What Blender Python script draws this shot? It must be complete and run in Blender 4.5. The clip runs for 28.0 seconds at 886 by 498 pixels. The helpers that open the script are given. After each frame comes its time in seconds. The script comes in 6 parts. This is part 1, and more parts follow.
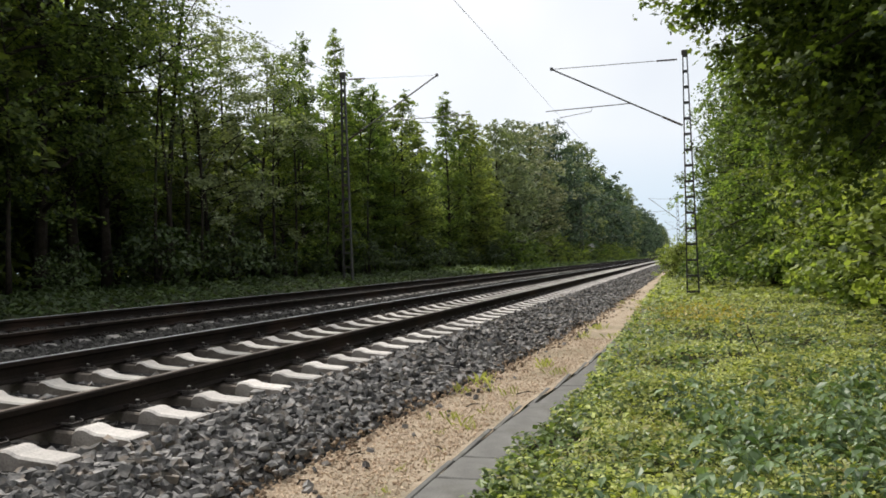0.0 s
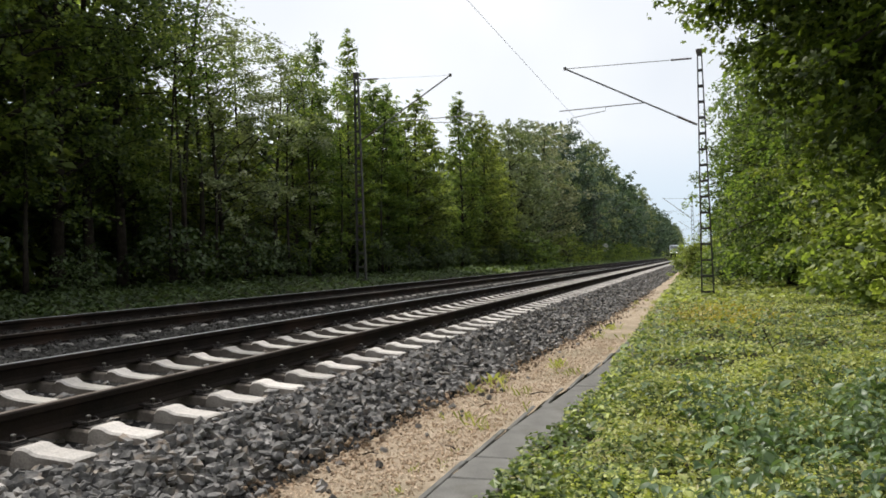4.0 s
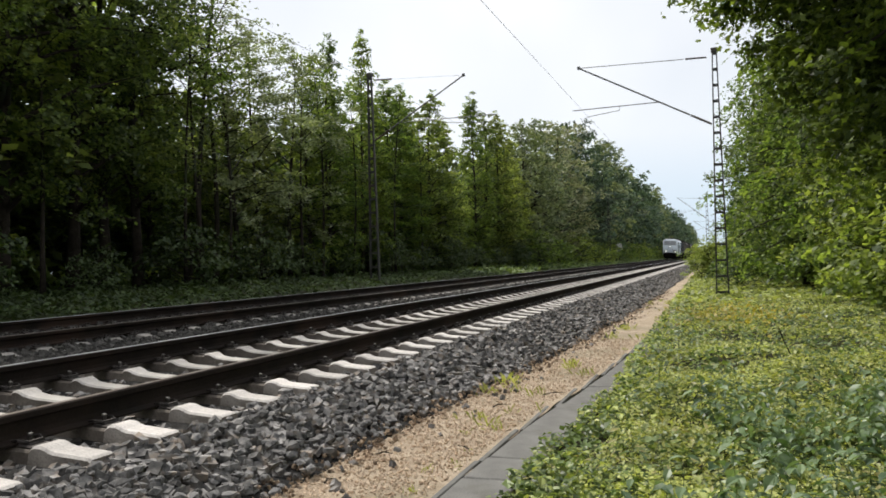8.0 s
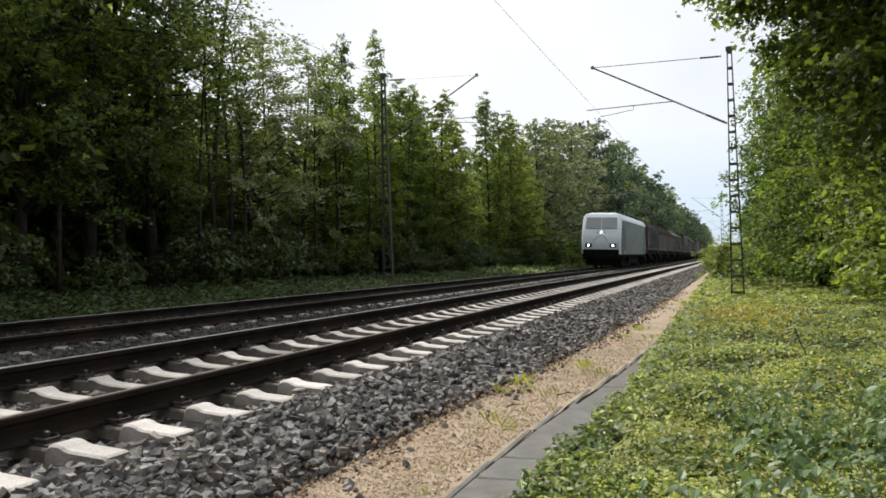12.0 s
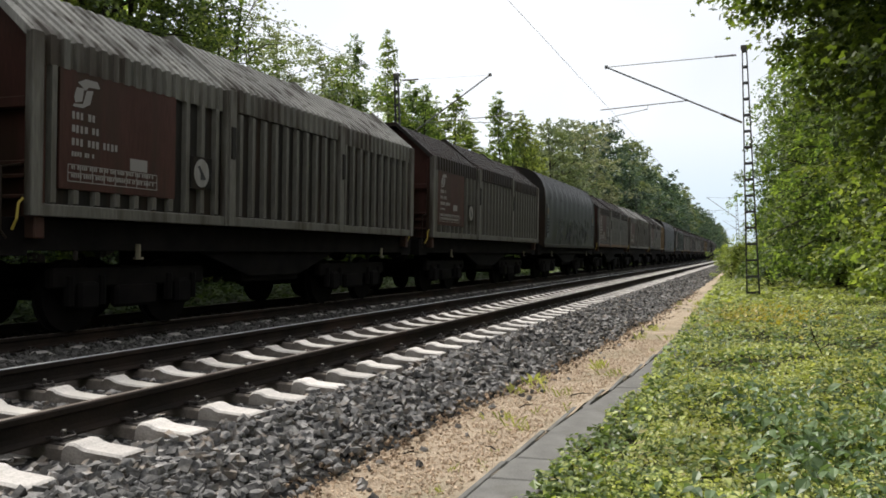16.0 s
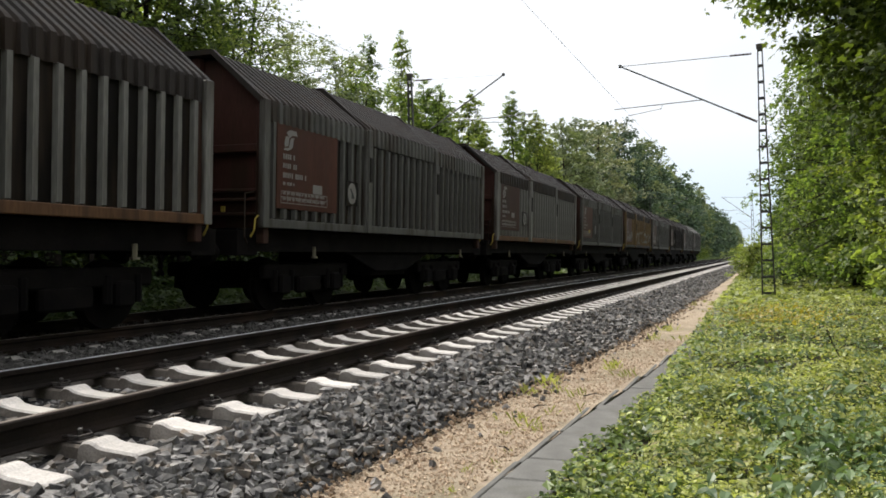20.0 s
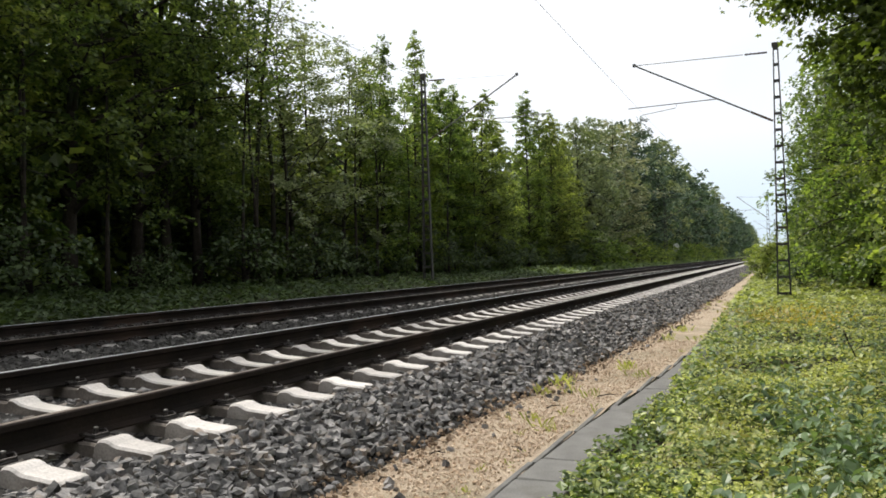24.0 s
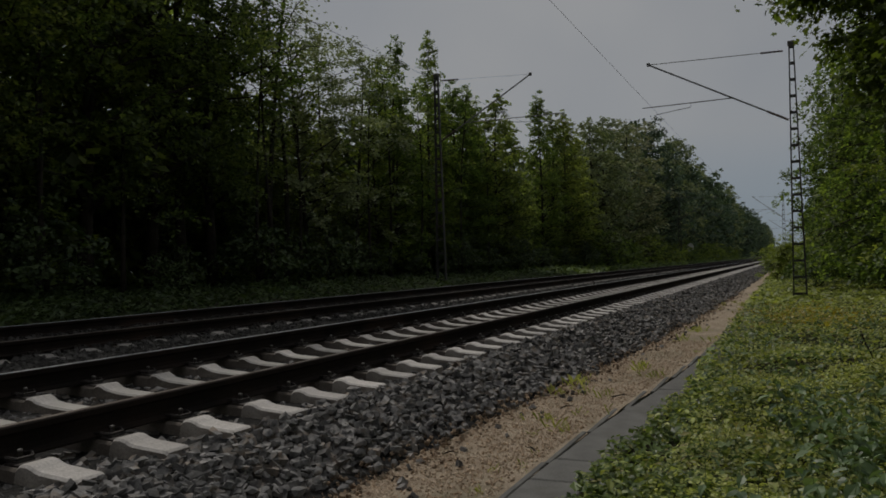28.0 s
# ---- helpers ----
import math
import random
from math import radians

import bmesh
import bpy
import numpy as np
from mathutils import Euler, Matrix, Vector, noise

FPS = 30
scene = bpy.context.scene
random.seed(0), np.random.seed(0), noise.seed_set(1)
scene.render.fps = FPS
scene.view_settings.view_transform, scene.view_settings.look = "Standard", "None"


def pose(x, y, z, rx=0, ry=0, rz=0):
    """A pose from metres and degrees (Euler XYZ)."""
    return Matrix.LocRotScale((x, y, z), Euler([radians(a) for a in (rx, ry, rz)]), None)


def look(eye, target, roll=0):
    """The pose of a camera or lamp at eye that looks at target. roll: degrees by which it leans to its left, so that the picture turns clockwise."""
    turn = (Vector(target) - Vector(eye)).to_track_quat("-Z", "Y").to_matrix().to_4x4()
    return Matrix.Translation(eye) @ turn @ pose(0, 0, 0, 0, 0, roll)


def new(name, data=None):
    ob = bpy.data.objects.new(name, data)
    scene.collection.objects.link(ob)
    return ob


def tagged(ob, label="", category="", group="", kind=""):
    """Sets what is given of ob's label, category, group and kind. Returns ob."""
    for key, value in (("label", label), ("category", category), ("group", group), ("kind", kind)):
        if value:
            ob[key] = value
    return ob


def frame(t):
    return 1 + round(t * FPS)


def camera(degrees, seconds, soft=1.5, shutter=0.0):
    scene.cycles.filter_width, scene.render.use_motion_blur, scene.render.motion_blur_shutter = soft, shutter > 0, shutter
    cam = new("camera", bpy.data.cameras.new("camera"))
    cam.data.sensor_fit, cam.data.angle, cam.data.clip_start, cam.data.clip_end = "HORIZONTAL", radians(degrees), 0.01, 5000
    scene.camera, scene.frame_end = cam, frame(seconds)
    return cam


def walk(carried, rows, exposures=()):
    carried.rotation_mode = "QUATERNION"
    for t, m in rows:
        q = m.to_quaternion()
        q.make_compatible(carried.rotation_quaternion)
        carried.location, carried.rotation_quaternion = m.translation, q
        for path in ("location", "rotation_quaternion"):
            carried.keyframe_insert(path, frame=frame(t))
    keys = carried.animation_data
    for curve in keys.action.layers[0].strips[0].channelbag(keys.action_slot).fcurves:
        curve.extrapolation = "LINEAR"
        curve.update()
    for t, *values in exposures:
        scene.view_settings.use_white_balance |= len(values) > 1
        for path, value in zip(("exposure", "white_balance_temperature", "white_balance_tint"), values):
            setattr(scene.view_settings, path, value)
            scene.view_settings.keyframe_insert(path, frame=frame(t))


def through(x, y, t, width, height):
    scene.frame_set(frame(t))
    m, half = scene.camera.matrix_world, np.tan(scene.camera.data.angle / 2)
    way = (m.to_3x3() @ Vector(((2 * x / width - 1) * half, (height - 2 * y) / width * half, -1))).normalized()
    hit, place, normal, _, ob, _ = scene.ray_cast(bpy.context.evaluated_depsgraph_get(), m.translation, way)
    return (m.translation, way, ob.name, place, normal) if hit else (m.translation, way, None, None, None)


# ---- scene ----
cam = camera(59.2, 28.0, soft=1.7)
EYE = Vector((0.0, 0.0, 1.34))


def gaze(yaw, pitch, lean):
    """A camera pose at the standing point: turn to the left, tilt up and lean to the right, in radians."""
    d = Vector((-math.sin(yaw) * math.cos(pitch), math.cos(yaw) * math.cos(pitch), math.sin(pitch)))
    return look(EYE, EYE + d * 10, -math.degrees(lean))


walk(cam, [(0, gaze(.3044, .0163, .0302)), (7, gaze(.3342, .0172, .0297)), (14, gaze(.3640, .0181, .0292)),
           (21, gaze(.3938, .0190, .0286)), (28, gaze(.4236, .0198, .0280))],
     exposures=[(0, -.02), (8, -.02), (12.4, .03), (14, -.04), (15, -.14), (16, .08), (18, .19), (21, .14), (24, .15), (25, .07), (26.9, .04), (27.3, -.26), (27.5, -.58), (27.7, -.96), (28, -1.86)])

# ---- light ----
SUN_EL, SUN_AZ = 57.0, -68.0     # azimuth from +Y towards +X
world = bpy.data.worlds.new("sky")
scene.world = world
world.use_nodes = True
wn, wl = world.node_tree.nodes, world.node_tree.links
wn.clear()
sky = wn.new("ShaderNodeTexSky")
sky.sky_type, sky.sun_disc = "NISHITA", False
sky.sun_elevation, sky.sun_rotation = radians(SUN_EL), radians(SUN_AZ)
sky.dust_density, sky.air_density, sky.ozone_density = 0.25, 1.0, 3.0
veil = wn.new("ShaderNodeMixRGB")          # thin bright cloud over the blue
veil.inputs[0].default_value = 0.82
bg, wo = wn.new("ShaderNodeBackground"), wn.new("ShaderNodeOutputWorld")
bg.inputs[1].default_value = 0.10
wtc, wnz, wmr = wn.new("ShaderNodeTexCoord"), wn.new("ShaderNodeTexNoise"), wn.new("ShaderNodeMapRange")
wnz.inputs["Scale"].default_value, wnz.inputs["Detail"].default_value = 2.2, 4
wmr.inputs[1].default_value, wmr.inputs[2].default_value, wmr.inputs[3].default_value, wmr.inputs[4].default_value = .35, .65, .70, .90
wl.new(wtc.outputs["Generated"], wnz.inputs["Vector"])
wl.new(wnz.outputs["Fac"], wmr.inputs[0])
wsp, wlow, wmul = wn.new("ShaderNodeSeparateXYZ"), wn.new("ShaderNodeMapRange"), wn.new("ShaderNodeMath")   # the cloud thins towards the horizon
wlow.inputs[1].default_value, wlow.inputs[2].default_value, wlow.inputs[3].default_value, wlow.inputs[4].default_value = .0, .16, .85, 1.0
wmul.operation = "MULTIPLY"
wl.new(wtc.outputs["Generated"], wsp.inputs[0])
wl.new(wsp.outputs[2], wlow.inputs[0])
wl.new(wmr.outputs[0], wmul.inputs[0])
wl.new(wlow.outputs[0], wmul.inputs[1])
wl.new(wmul.outputs[0], veil.inputs[0])
whaze, wcol = wn.new("ShaderNodeMapRange"), wn.new("ShaderNodeMixRGB")     # the cloud bluer with distance, near the horizon
whaze.inputs[1].default_value, whaze.inputs[2].default_value = .01, .15
wcol.inputs[1].default_value, wcol.inputs[2].default_value = (6.8, 8.5, 10.9, 1), (11.4, 11.5, 11.6, 1)
wl.new(wsp.outputs[2], whaze.inputs[0])
wl.new(whaze.outputs[0], wcol.inputs[0])
wl.new(wcol.outputs[0], veil.inputs[2])
wl.new(sky.outputs[0], veil.inputs[1])
wl.new(veil.outputs[0], bg.inputs[0])
wl.new(bg.outputs[0], wo.inputs[0])

sun = new("sun", bpy.data.lights.new("sun", "SUN"))
sun.data.energy, sun.data.angle, sun.data.color = 4.4, radians(2.0), (1.0, 0.95, 0.86)
az, el = radians(SUN_AZ), radians(SUN_EL)
sun.matrix_world = look(Vector((math.sin(az) * math.cos(el), math.cos(az) * math.cos(el), math.sin(el))) * 60, (0, 0, 0))


# ---- materials ----
def material(name, c1, c2, scale=8.0, rough=0.8, metal=0.0, bump=0.3, fine=60.0, c3=None, stain=1.5, rand="", streak=False, depth=0.01, spread=(.8, 1.2), crisp=(.52, .68)):
    """Two colours broken up by noise at two scales, with a third as stains; rand: 'island' or 'object' shifts the brightness piece by piece."""
    m = bpy.data.materials.new(name)
    m.use_nodes = True
    n, l = m.node_tree.nodes, m.node_tree.links
    p = n["Principled BSDF"]
    tc = n.new("ShaderNodeTexCoord")
    src = tc.outputs["Object"]
    if streak:
        mp = n.new("ShaderNodeMapping")
        mp.inputs["Scale"].default_value = (1.0, 1.0, 0.12)
        l.new(src, mp.inputs[0])
        src = mp.outputs[0]

    def nz(s, det):
        t = n.new("ShaderNodeTexNoise")
        t.inputs["Scale"].default_value, t.inputs["Detail"].default_value = s, det
        l.new(src, t.inputs["Vector"])
        return t.outputs["Fac"]

    def mix(fac, a, b, lo=0.35, hi=0.65):
        r = n.new("ShaderNodeMapRange")
        r.inputs[1].default_value, r.inputs[2].default_value = lo, hi
        l.new(fac, r.inputs[0])
        x = n.new("ShaderNodeMixRGB")
        l.new(r.outputs[0], x.inputs[0])
        for k, v in ((1, a), (2, b)):
            if isinstance(v, tuple):
                x.inputs[k].default_value = (*v, 1)
            else:
                l.new(v, x.inputs[k])
        return x.outputs[0]

    big = nz(scale, 4)
    small = nz(fine, 3)
    col = mix(big, c1, c2)
    grain = n.new("ShaderNodeMixRGB")
    grain.blend_type, grain.inputs[0].default_value = "OVERLAY", 0.45
    l.new(col, grain.inputs[1])
    l.new(small, grain.inputs[2])
    col = grain.outputs[0]
    if c3:
        col = mix(nz(stain, 5), col, c3, *crisp)
    if rand:
        src2 = n.new("ShaderNodeNewGeometry").outputs["Random Per Island"] if rand == "island" else n.new("ShaderNodeObjectInfo").outputs["Random"]
        hs = n.new("ShaderNodeHueSaturation")
        r = n.new("ShaderNodeMapRange")
        r.inputs[3].default_value, r.inputs[4].default_value = spread
        l.new(src2, r.inputs[0])
        l.new(r.outputs[0], hs.inputs["Value"])
        l.new(col, hs.inputs["Color"])
        col = hs.outputs[0]
    l.new(col, p.inputs["Base Color"])
    p.inputs["Roughness"].default_value, p.inputs["Metallic"].default_value = rough, metal
    if rough >= .9:
        p.inputs["Specular IOR Level"].default_value = 0.15
    if bump:
        b = n.new("ShaderNodeBump")
        b.inputs["Strength"].default_value, b.inputs["Distance"].default_value = bump, depth
        l.new(small, b.inputs["Height"])
        l.new(b.outputs[0], p.inputs["Normal"])
    return m


def leaf_material(name, dark, light, through=0.55, rough=0.42, vary=True, patch=.6):
    """Leaves: a colour of its own for each one, light coming through them."""
    m = bpy.data.materials.new(name)
    m.use_nodes = True
    n, l = m.node_tree.nodes, m.node_tree.links
    p = n["Principled BSDF"]
    g = n.new("ShaderNodeNewGeometry")
    ramp = n.new("ShaderNodeValToRGB")
    ramp.color_ramp.elements[0].color = (*dark, 1)
    ramp.color_ramp.elements[1].color = (*light, 1)
    l.new(g.outputs["Random Per Island"], ramp.inputs[0])
    tc = n.new("ShaderNodeTexCoord")
    nz = n.new("ShaderNodeTexNoise")
    nz.inputs["Scale"].default_value = patch
    l.new(tc.outputs["Object"], nz.inputs["Vector"])
    hs = n.new("ShaderNodeHueSaturation")
    r = n.new("ShaderNodeMapRange")
    r.inputs[1].default_value, r.inputs[2].default_value, r.inputs[3].default_value, r.inputs[4].default_value = 0.3, 0.7, 0.7, 1.35
    l.new(nz.outputs["Fac"], r.inputs[0])
    l.new(r.outputs[0], hs.inputs["Value"])
    l.new(ramp.outputs[0], hs.inputs["Color"])
    own = n.new("ShaderNodeObjectInfo")          # each tree a little lighter, darker, yellower or bluer
    hs2 = n.new("ShaderNodeHueSaturation")
    for out, lo, hi, slot in ((("Random", .490, .524, "Hue"), ("Random", .75, 1.3, "Value")) if vary else ()):
        mr = n.new("ShaderNodeMapRange")
        mr.inputs[3].default_value, mr.inputs[4].default_value = (hi, lo) if slot == "Value" else (lo, hi)
        l.new(own.outputs[out], mr.inputs[0])
        l.new(mr.outputs[0], hs2.inputs[slot])
    l.new(hs.outputs[0], hs2.inputs["Color"])
    hs = hs2
    l.new(hs.outputs[0], p.inputs["Base Color"])
    p.inputs["Roughness"].default_value = rough
    tr = n.new("ShaderNodeBsdfTranslucent")
    warm = n.new("ShaderNodeMixRGB")
    warm.blend_type, warm.inputs[0].default_value, warm.inputs[2].default_value = "MULTIPLY", 1.0, (1.28, 1.30, 0.62, 1)
    l.new(hs.outputs[0], warm.inputs[1])
    l.new(warm.outputs[0], tr.inputs["Color"])
    mx = n.new("ShaderNodeMixShader")
    mx.inputs[0].default_value = through
    l.new(p.outputs[0], mx.inputs[1])
    l.new(tr.outputs[0], mx.inputs[2])
    l.new(mx.outputs[0], n["Material Output"].inputs[0])
    return m


def spray(name, color, cover, scale=3.0):
    """Sprayed paint, worn through in streaks so that what lies under it shows."""
    m = bpy.data.materials.new(name)
    m.use_nodes = True
    n, l = m.node_tree.nodes, m.node_tree.links
    p = n["Principled BSDF"]
    p.inputs["Base Color"].default_value, p.inputs["Roughness"].default_value = (*color, 1), .8
    p.inputs["Specular IOR Level"].default_value = .1
    tc, mp, nz, mr = n.new("ShaderNodeTexCoord"), n.new("ShaderNodeMapping"), n.new("ShaderNodeTexNoise"), n.new("ShaderNodeMapRange")
    mp.inputs["Scale"].default_value = (1, 1, .45)
    nz.inputs["Scale"].default_value, nz.inputs["Detail"].default_value = scale, 6
    mr.inputs[1].default_value, mr.inputs[2].default_value = cover
    tr, mx = n.new("ShaderNodeBsdfTransparent"), n.new("ShaderNodeMixShader")
    l.new(tc.outputs["Object"], mp.inputs[0])
    l.new(mp.outputs[0], nz.inputs["Vector"])
    l.new(nz.outputs["Fac"], mr.inputs[0])
    l.new(mr.outputs[0], mx.inputs[0])
    l.new(p.outputs[0], mx.inputs[1])
    l.new(tr.outputs[0], mx.inputs[2])
    l.new(mx.outputs[0], n["Material Output"].inputs[0])
    return m


def plain(name, color, rough=0.5, metal=0.0, glow=0.0, **kw):
    m = bpy.data.materials.new(name)
    m.use_nodes = True
    p = m.node_tree.nodes["Principled BSDF"]
    p.inputs["Base Color"].default_value = (*color, 1)
    p.inputs["Roughness"].default_value, p.inputs["Metallic"].default_value = rough, metal
    if glow:
        p.inputs["Emission Color"].default_value, p.inputs["Emission Strength"].default_value = (1, 0.97, 0.88, 1), glow
    return m


M_SOIL = material("forest_soil", (.035, .03, .02), (.05, .06, .025), 0.8, 0.95, c3=(.03, .045, .015), stain=.3, bump=.5)
M_SAND = material("sandy_gravel", (.37, .29, .215), (.49, .40, .305), 5, 0.95, bump=1.0, fine=130, c3=(.32, .275, .20), stain=.9, depth=.02)
# near-black bed: the shadow in the gaps between stones, given as colour
M_BED = material("shade_dark_bed", (.014, .013, .013), (.030, .029, .028), 9, 0.95, bump=1.0, fine=30, depth=.03)
M_STONE = material("crushed_stone", (.036, .035, .037), (.215, .205, .20), 14, 0.85, bump=.4, fine=90, c3=(.16, .13, .105), stain=8, rand="island", spread=(.42, 1.75))
M_LOOSE = material("loose_stone", (.060, .059, .061), (.20, .192, .188), 14, 0.85, bump=.4, fine=90, c3=(.16, .13, .105), stain=8, rand="object", spread=(.45, 1.6))
M_GRIME = material("brake_dusted_stone", (.042, .040, .038), (.095, .090, .085), 14, 0.9, bump=.4, fine=90, rand="island", spread=(.5, 1.5))
M_TOE = material("rusty_stone", (.17, .12, .085), (.33, .25, .18), 14, 0.9, bump=.4, fine=90, rand="island", spread=(.5, 1.5))
M_PEBBLE = material("tan_pebble", (.40, .29, .20), (.60, .49, .38), 14, 0.9, bump=.3, fine=120, rand="island", spread=(.75, 1.25))
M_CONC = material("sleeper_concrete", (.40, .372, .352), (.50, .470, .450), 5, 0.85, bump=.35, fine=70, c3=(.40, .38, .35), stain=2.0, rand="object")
# sleeper flanks: their shade is in the colour; the second also has seat dust
M_CONCSIDE = material("shaded_side_concrete", (.20, .176, .156), (.32, .29, .262), 6, 0.9, bump=.35, fine=70, c3=(.14, .118, .10), stain=3.0, rand="object")
M_CONCDIM = material("shaded_dusted_concrete", (.10, .084, .072), (.17, .148, .13), 6, 0.9, bump=.35, fine=70, c3=(.07, .058, .048), stain=3.0, rand="object")
M_OLDCONC = material("grimy_concrete", (.20, .185, .17), (.34, .32, .30), 6, 0.9, bump=.4, fine=70, c3=(.12, .10, .09), stain=2.0, rand="object")
M_SLAB = material("slab_concrete", (.130, .127, .122), (.190, .186, .178), 3, 0.9, bump=.35, fine=90, c3=(.11, .105, .09), stain=2.2)
M_RAIL = material("rusty_rail", (.011, .0085, .007), (.021, .015, .012), 3, 0.9, 0.0, bump=.25, fine=50, c3=(.035, .022, .016), stain=.7)
M_STEEL = material("polished_steel", (.40, .40, .41), (.54, .54, .56), 4, 0.42, 0.6, bump=.05, fine=60)
M_DULL = material("dull_rail_head", (.13, .10, .085), (.22, .19, .17), 4, 0.45, 0.7, bump=.1, fine=60)
M_CLIP = material("fastening_steel", (.03, .026, .024), (.06, .05, .045), 12, 0.6, 0.5, bump=.2)
M_NYLON = material("pale_bolt_cap", (.13, .12, .11), (.20, .19, .175), 20, 0.6, bump=.1)
M_MAST = material("mast_paint", (.030, .031, .028), (.050, .048, .042), 3, 0.7, 0.1, bump=.2, c3=(.075, .045, .028), stain=1.0)
M_WIRE = plain("dark_wire", (.16, .16, .16), .5, .6)
M_TUBE = material("arm_tube", (.10, .10, .095), (.16, .155, .15), 3, .5, .5, bump=.1)
M_CERAM = material("brown_insulator", (.035, .02, .015), (.05, .03, .02), 6, .3, bump=.05)
M_BARK = material("grey_brown_bark", (.021, .0165, .013), (.042, .035, .029), 6, 0.95, bump=.8, fine=25, c3=(.05, .065, .035), stain=.8, depth=.03)
M_LEAF_DARK = leaf_material("dark_leaf", (.040, .063, .026), (.290, .340, .112), .68, .42)
# leaves of the far trees, blued in colour for the haze of distance
M_LEAF_COOL = leaf_material("hazed_far_leaf", (.034, .068, .043), (.125, .175, .115), .36, .6)
M_BLOSSOM = leaf_material("cream_blossom", (.16, .18, .11), (.46, .45, .33), .4, .7)
M_LEAF_MID = leaf_material("mid_leaf", (.048, .082, .024), (.255, .318, .084), .66, .45)
M_LEAF_PALE = leaf_material("pale_leaf", (.10, .13, .070), (.26, .295, .165), .40, .55)
M_LEAF_MAPLE = leaf_material("maple_leaf", (.034, .056, .012), (.19, .225, .046), .58, .5)
M_LEAF_BUSH = leaf_material("bright_bush_leaf", (.12, .165, .035), (.36, .42, .12), .5, .55)
# maple leaf again, darker: shade of the overhanging boughs in the colour
M_LEAF_SHADE = leaf_material("shaded_maple_leaf", (.026, .046, .010), (.140, .182, .036), .60, .5)
M_LEAF_HERB = leaf_material("herb_leaf", (.094, .135, .038), (.45, .49, .165), .40, .46, vary=False, patch=1.6)
M_LEAF_CREEP = leaf_material("creeper_leaf", (.044, .076, .024), (.20, .268, .095), .36, .42, vary=False, patch=1.2)
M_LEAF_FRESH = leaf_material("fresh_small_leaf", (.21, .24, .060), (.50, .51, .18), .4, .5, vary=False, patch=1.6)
M_LEAF_WEED = leaf_material("verge_weed_leaf", (.024, .044, .017), (.085, .122, .042), .35, .62, vary=False)
M_LEAF_NETTLE = leaf_material("nettle_leaf", (.044, .084, .034), (.185, .262, .125), .34, .44, vary=False)
M_LEAF_DRY = leaf_material("dry_grass", (.24, .22, .08), (.36, .33, .14), .3, vary=False)
M_LEAF_YEL = leaf_material("yellow_leaf", (.25, .20, .03), (.40, .33, .05), .4, vary=False)


# ---- mesh building ----
class Shape:
    """Collects boxes, tubes, prisms and faces into one mesh."""

    def __init__(self):
        self.v, self.f = [], []

    def add(self, verts, faces):
        k = len(self.v)
        self.v += [tuple(a) for a in verts]
        self.f += [tuple(i + k for i in f) for f in faces]
        return self

    def box(self, x0, x1, y0, y1, z0, z1, b=0.0):
        if b <= 0:
            v = [(x, y, z) for z in (z0, z1) for y in (y0, y1) for x in (x0, x1)]
            return self.add(v, [(0, 2, 3, 1), (4, 5, 7, 6), (0, 1, 5, 4), (2, 6, 7, 3), (0, 4, 6, 2), (1, 3, 7, 5)])
        ring = lambda z, e: [(x0 + e + b, y0 + e, z), (x1 - e - b, y0 + e, z), (x1 - e, y0 + e + b, z), (x1 - e, y1 - e - b, z),
                             (x1 - e - b, y1 - e, z), (x0 + e + b, y1 - e, z), (x0 + e, y1 - e - b, z), (x0 + e, y0 + e + b, z)]
        v = ring(z0, b) + ring(z0 + b, 0) + ring(z1 - b, 0) + ring(z1, b)
        f = [tuple(range(7, -1, -1)), tuple(range(24, 32))]
        for r in range(3):
            f += [(r * 8 + i, r * 8 + (i + 1) % 8, r * 8 + 8 + (i + 1) % 8, r * 8 + 8 + i) for i in range(8)]
        return self.add(v, f)

    def tube(self, pts, r, seg=6, caps=True):
        """A tube through points; r: one radius or one for each point."""
        pts = [Vector(p) for p in pts]
        rs = r if isinstance(r, (list, tuple)) else [r] * len(pts)
        v, f = [], []
        side = None
        for i, p in enumerate(pts):
            d = (pts[min(i + 1, len(pts) - 1)] - pts[max(i - 1, 0)]).normalized()
            if side is None:
                side = d.orthogonal().normalized()
            side = (side - d * side.dot(d)).normalized()
            up = d.cross(side)
            v += [p + (side * math.cos(a) + up * math.sin(a)) * rs[i] for a in [2 * math.pi * k / seg for k in range(seg)]]
        for i in range(len(pts) - 1):
            f += [(i * seg + k, i * seg + (k + 1) % seg, (i + 1) * seg + (k + 1) % seg, (i + 1) * seg + k) for k in range(seg)]
        if caps:
            f += [tuple(range(seg - 1, -1, -1)), tuple(range((len(pts) - 1) * seg, len(pts) * seg))]
        return self.add(v, f)

    def prism(self, prof, y0, y1, cap=True):
        """A closed outline of (x, z), counter-clockwise as seen from -y, drawn out along y."""
        n = len(prof)
        v = [(x, y0, z) for x, z in prof] + [(x, y1, z) for x, z in prof]
        f = [(i, (i + 1) % n, n + (i + 1) % n, n + i) for i in range(n)]
        if cap:
            f += [tuple(range(n - 1, -1, -1)), tuple(range(n, 2 * n))]
        return self.add(v, f)

    def disc(self, x, y, z, r, w, seg=20, hole=0.0):
        """A wheel-like disc with its axle along x."""
        v = [(x + s * w / 2, y + r * math.cos(a), z + r * math.sin(a)) for s in (-1, 1) for a in [2 * math.pi * k / seg for k in range(seg)]]
        f = [(k, seg + k, seg + (k + 1) % seg, (k + 1) % seg) for k in range(seg)] + [tuple(range(seg)), tuple(range(2 * seg - 1, seg - 1, -1))]
        return self.add(v, f)

    def mesh(self, name, mat, smooth=False):
        me = bpy.data.meshes.new(name)
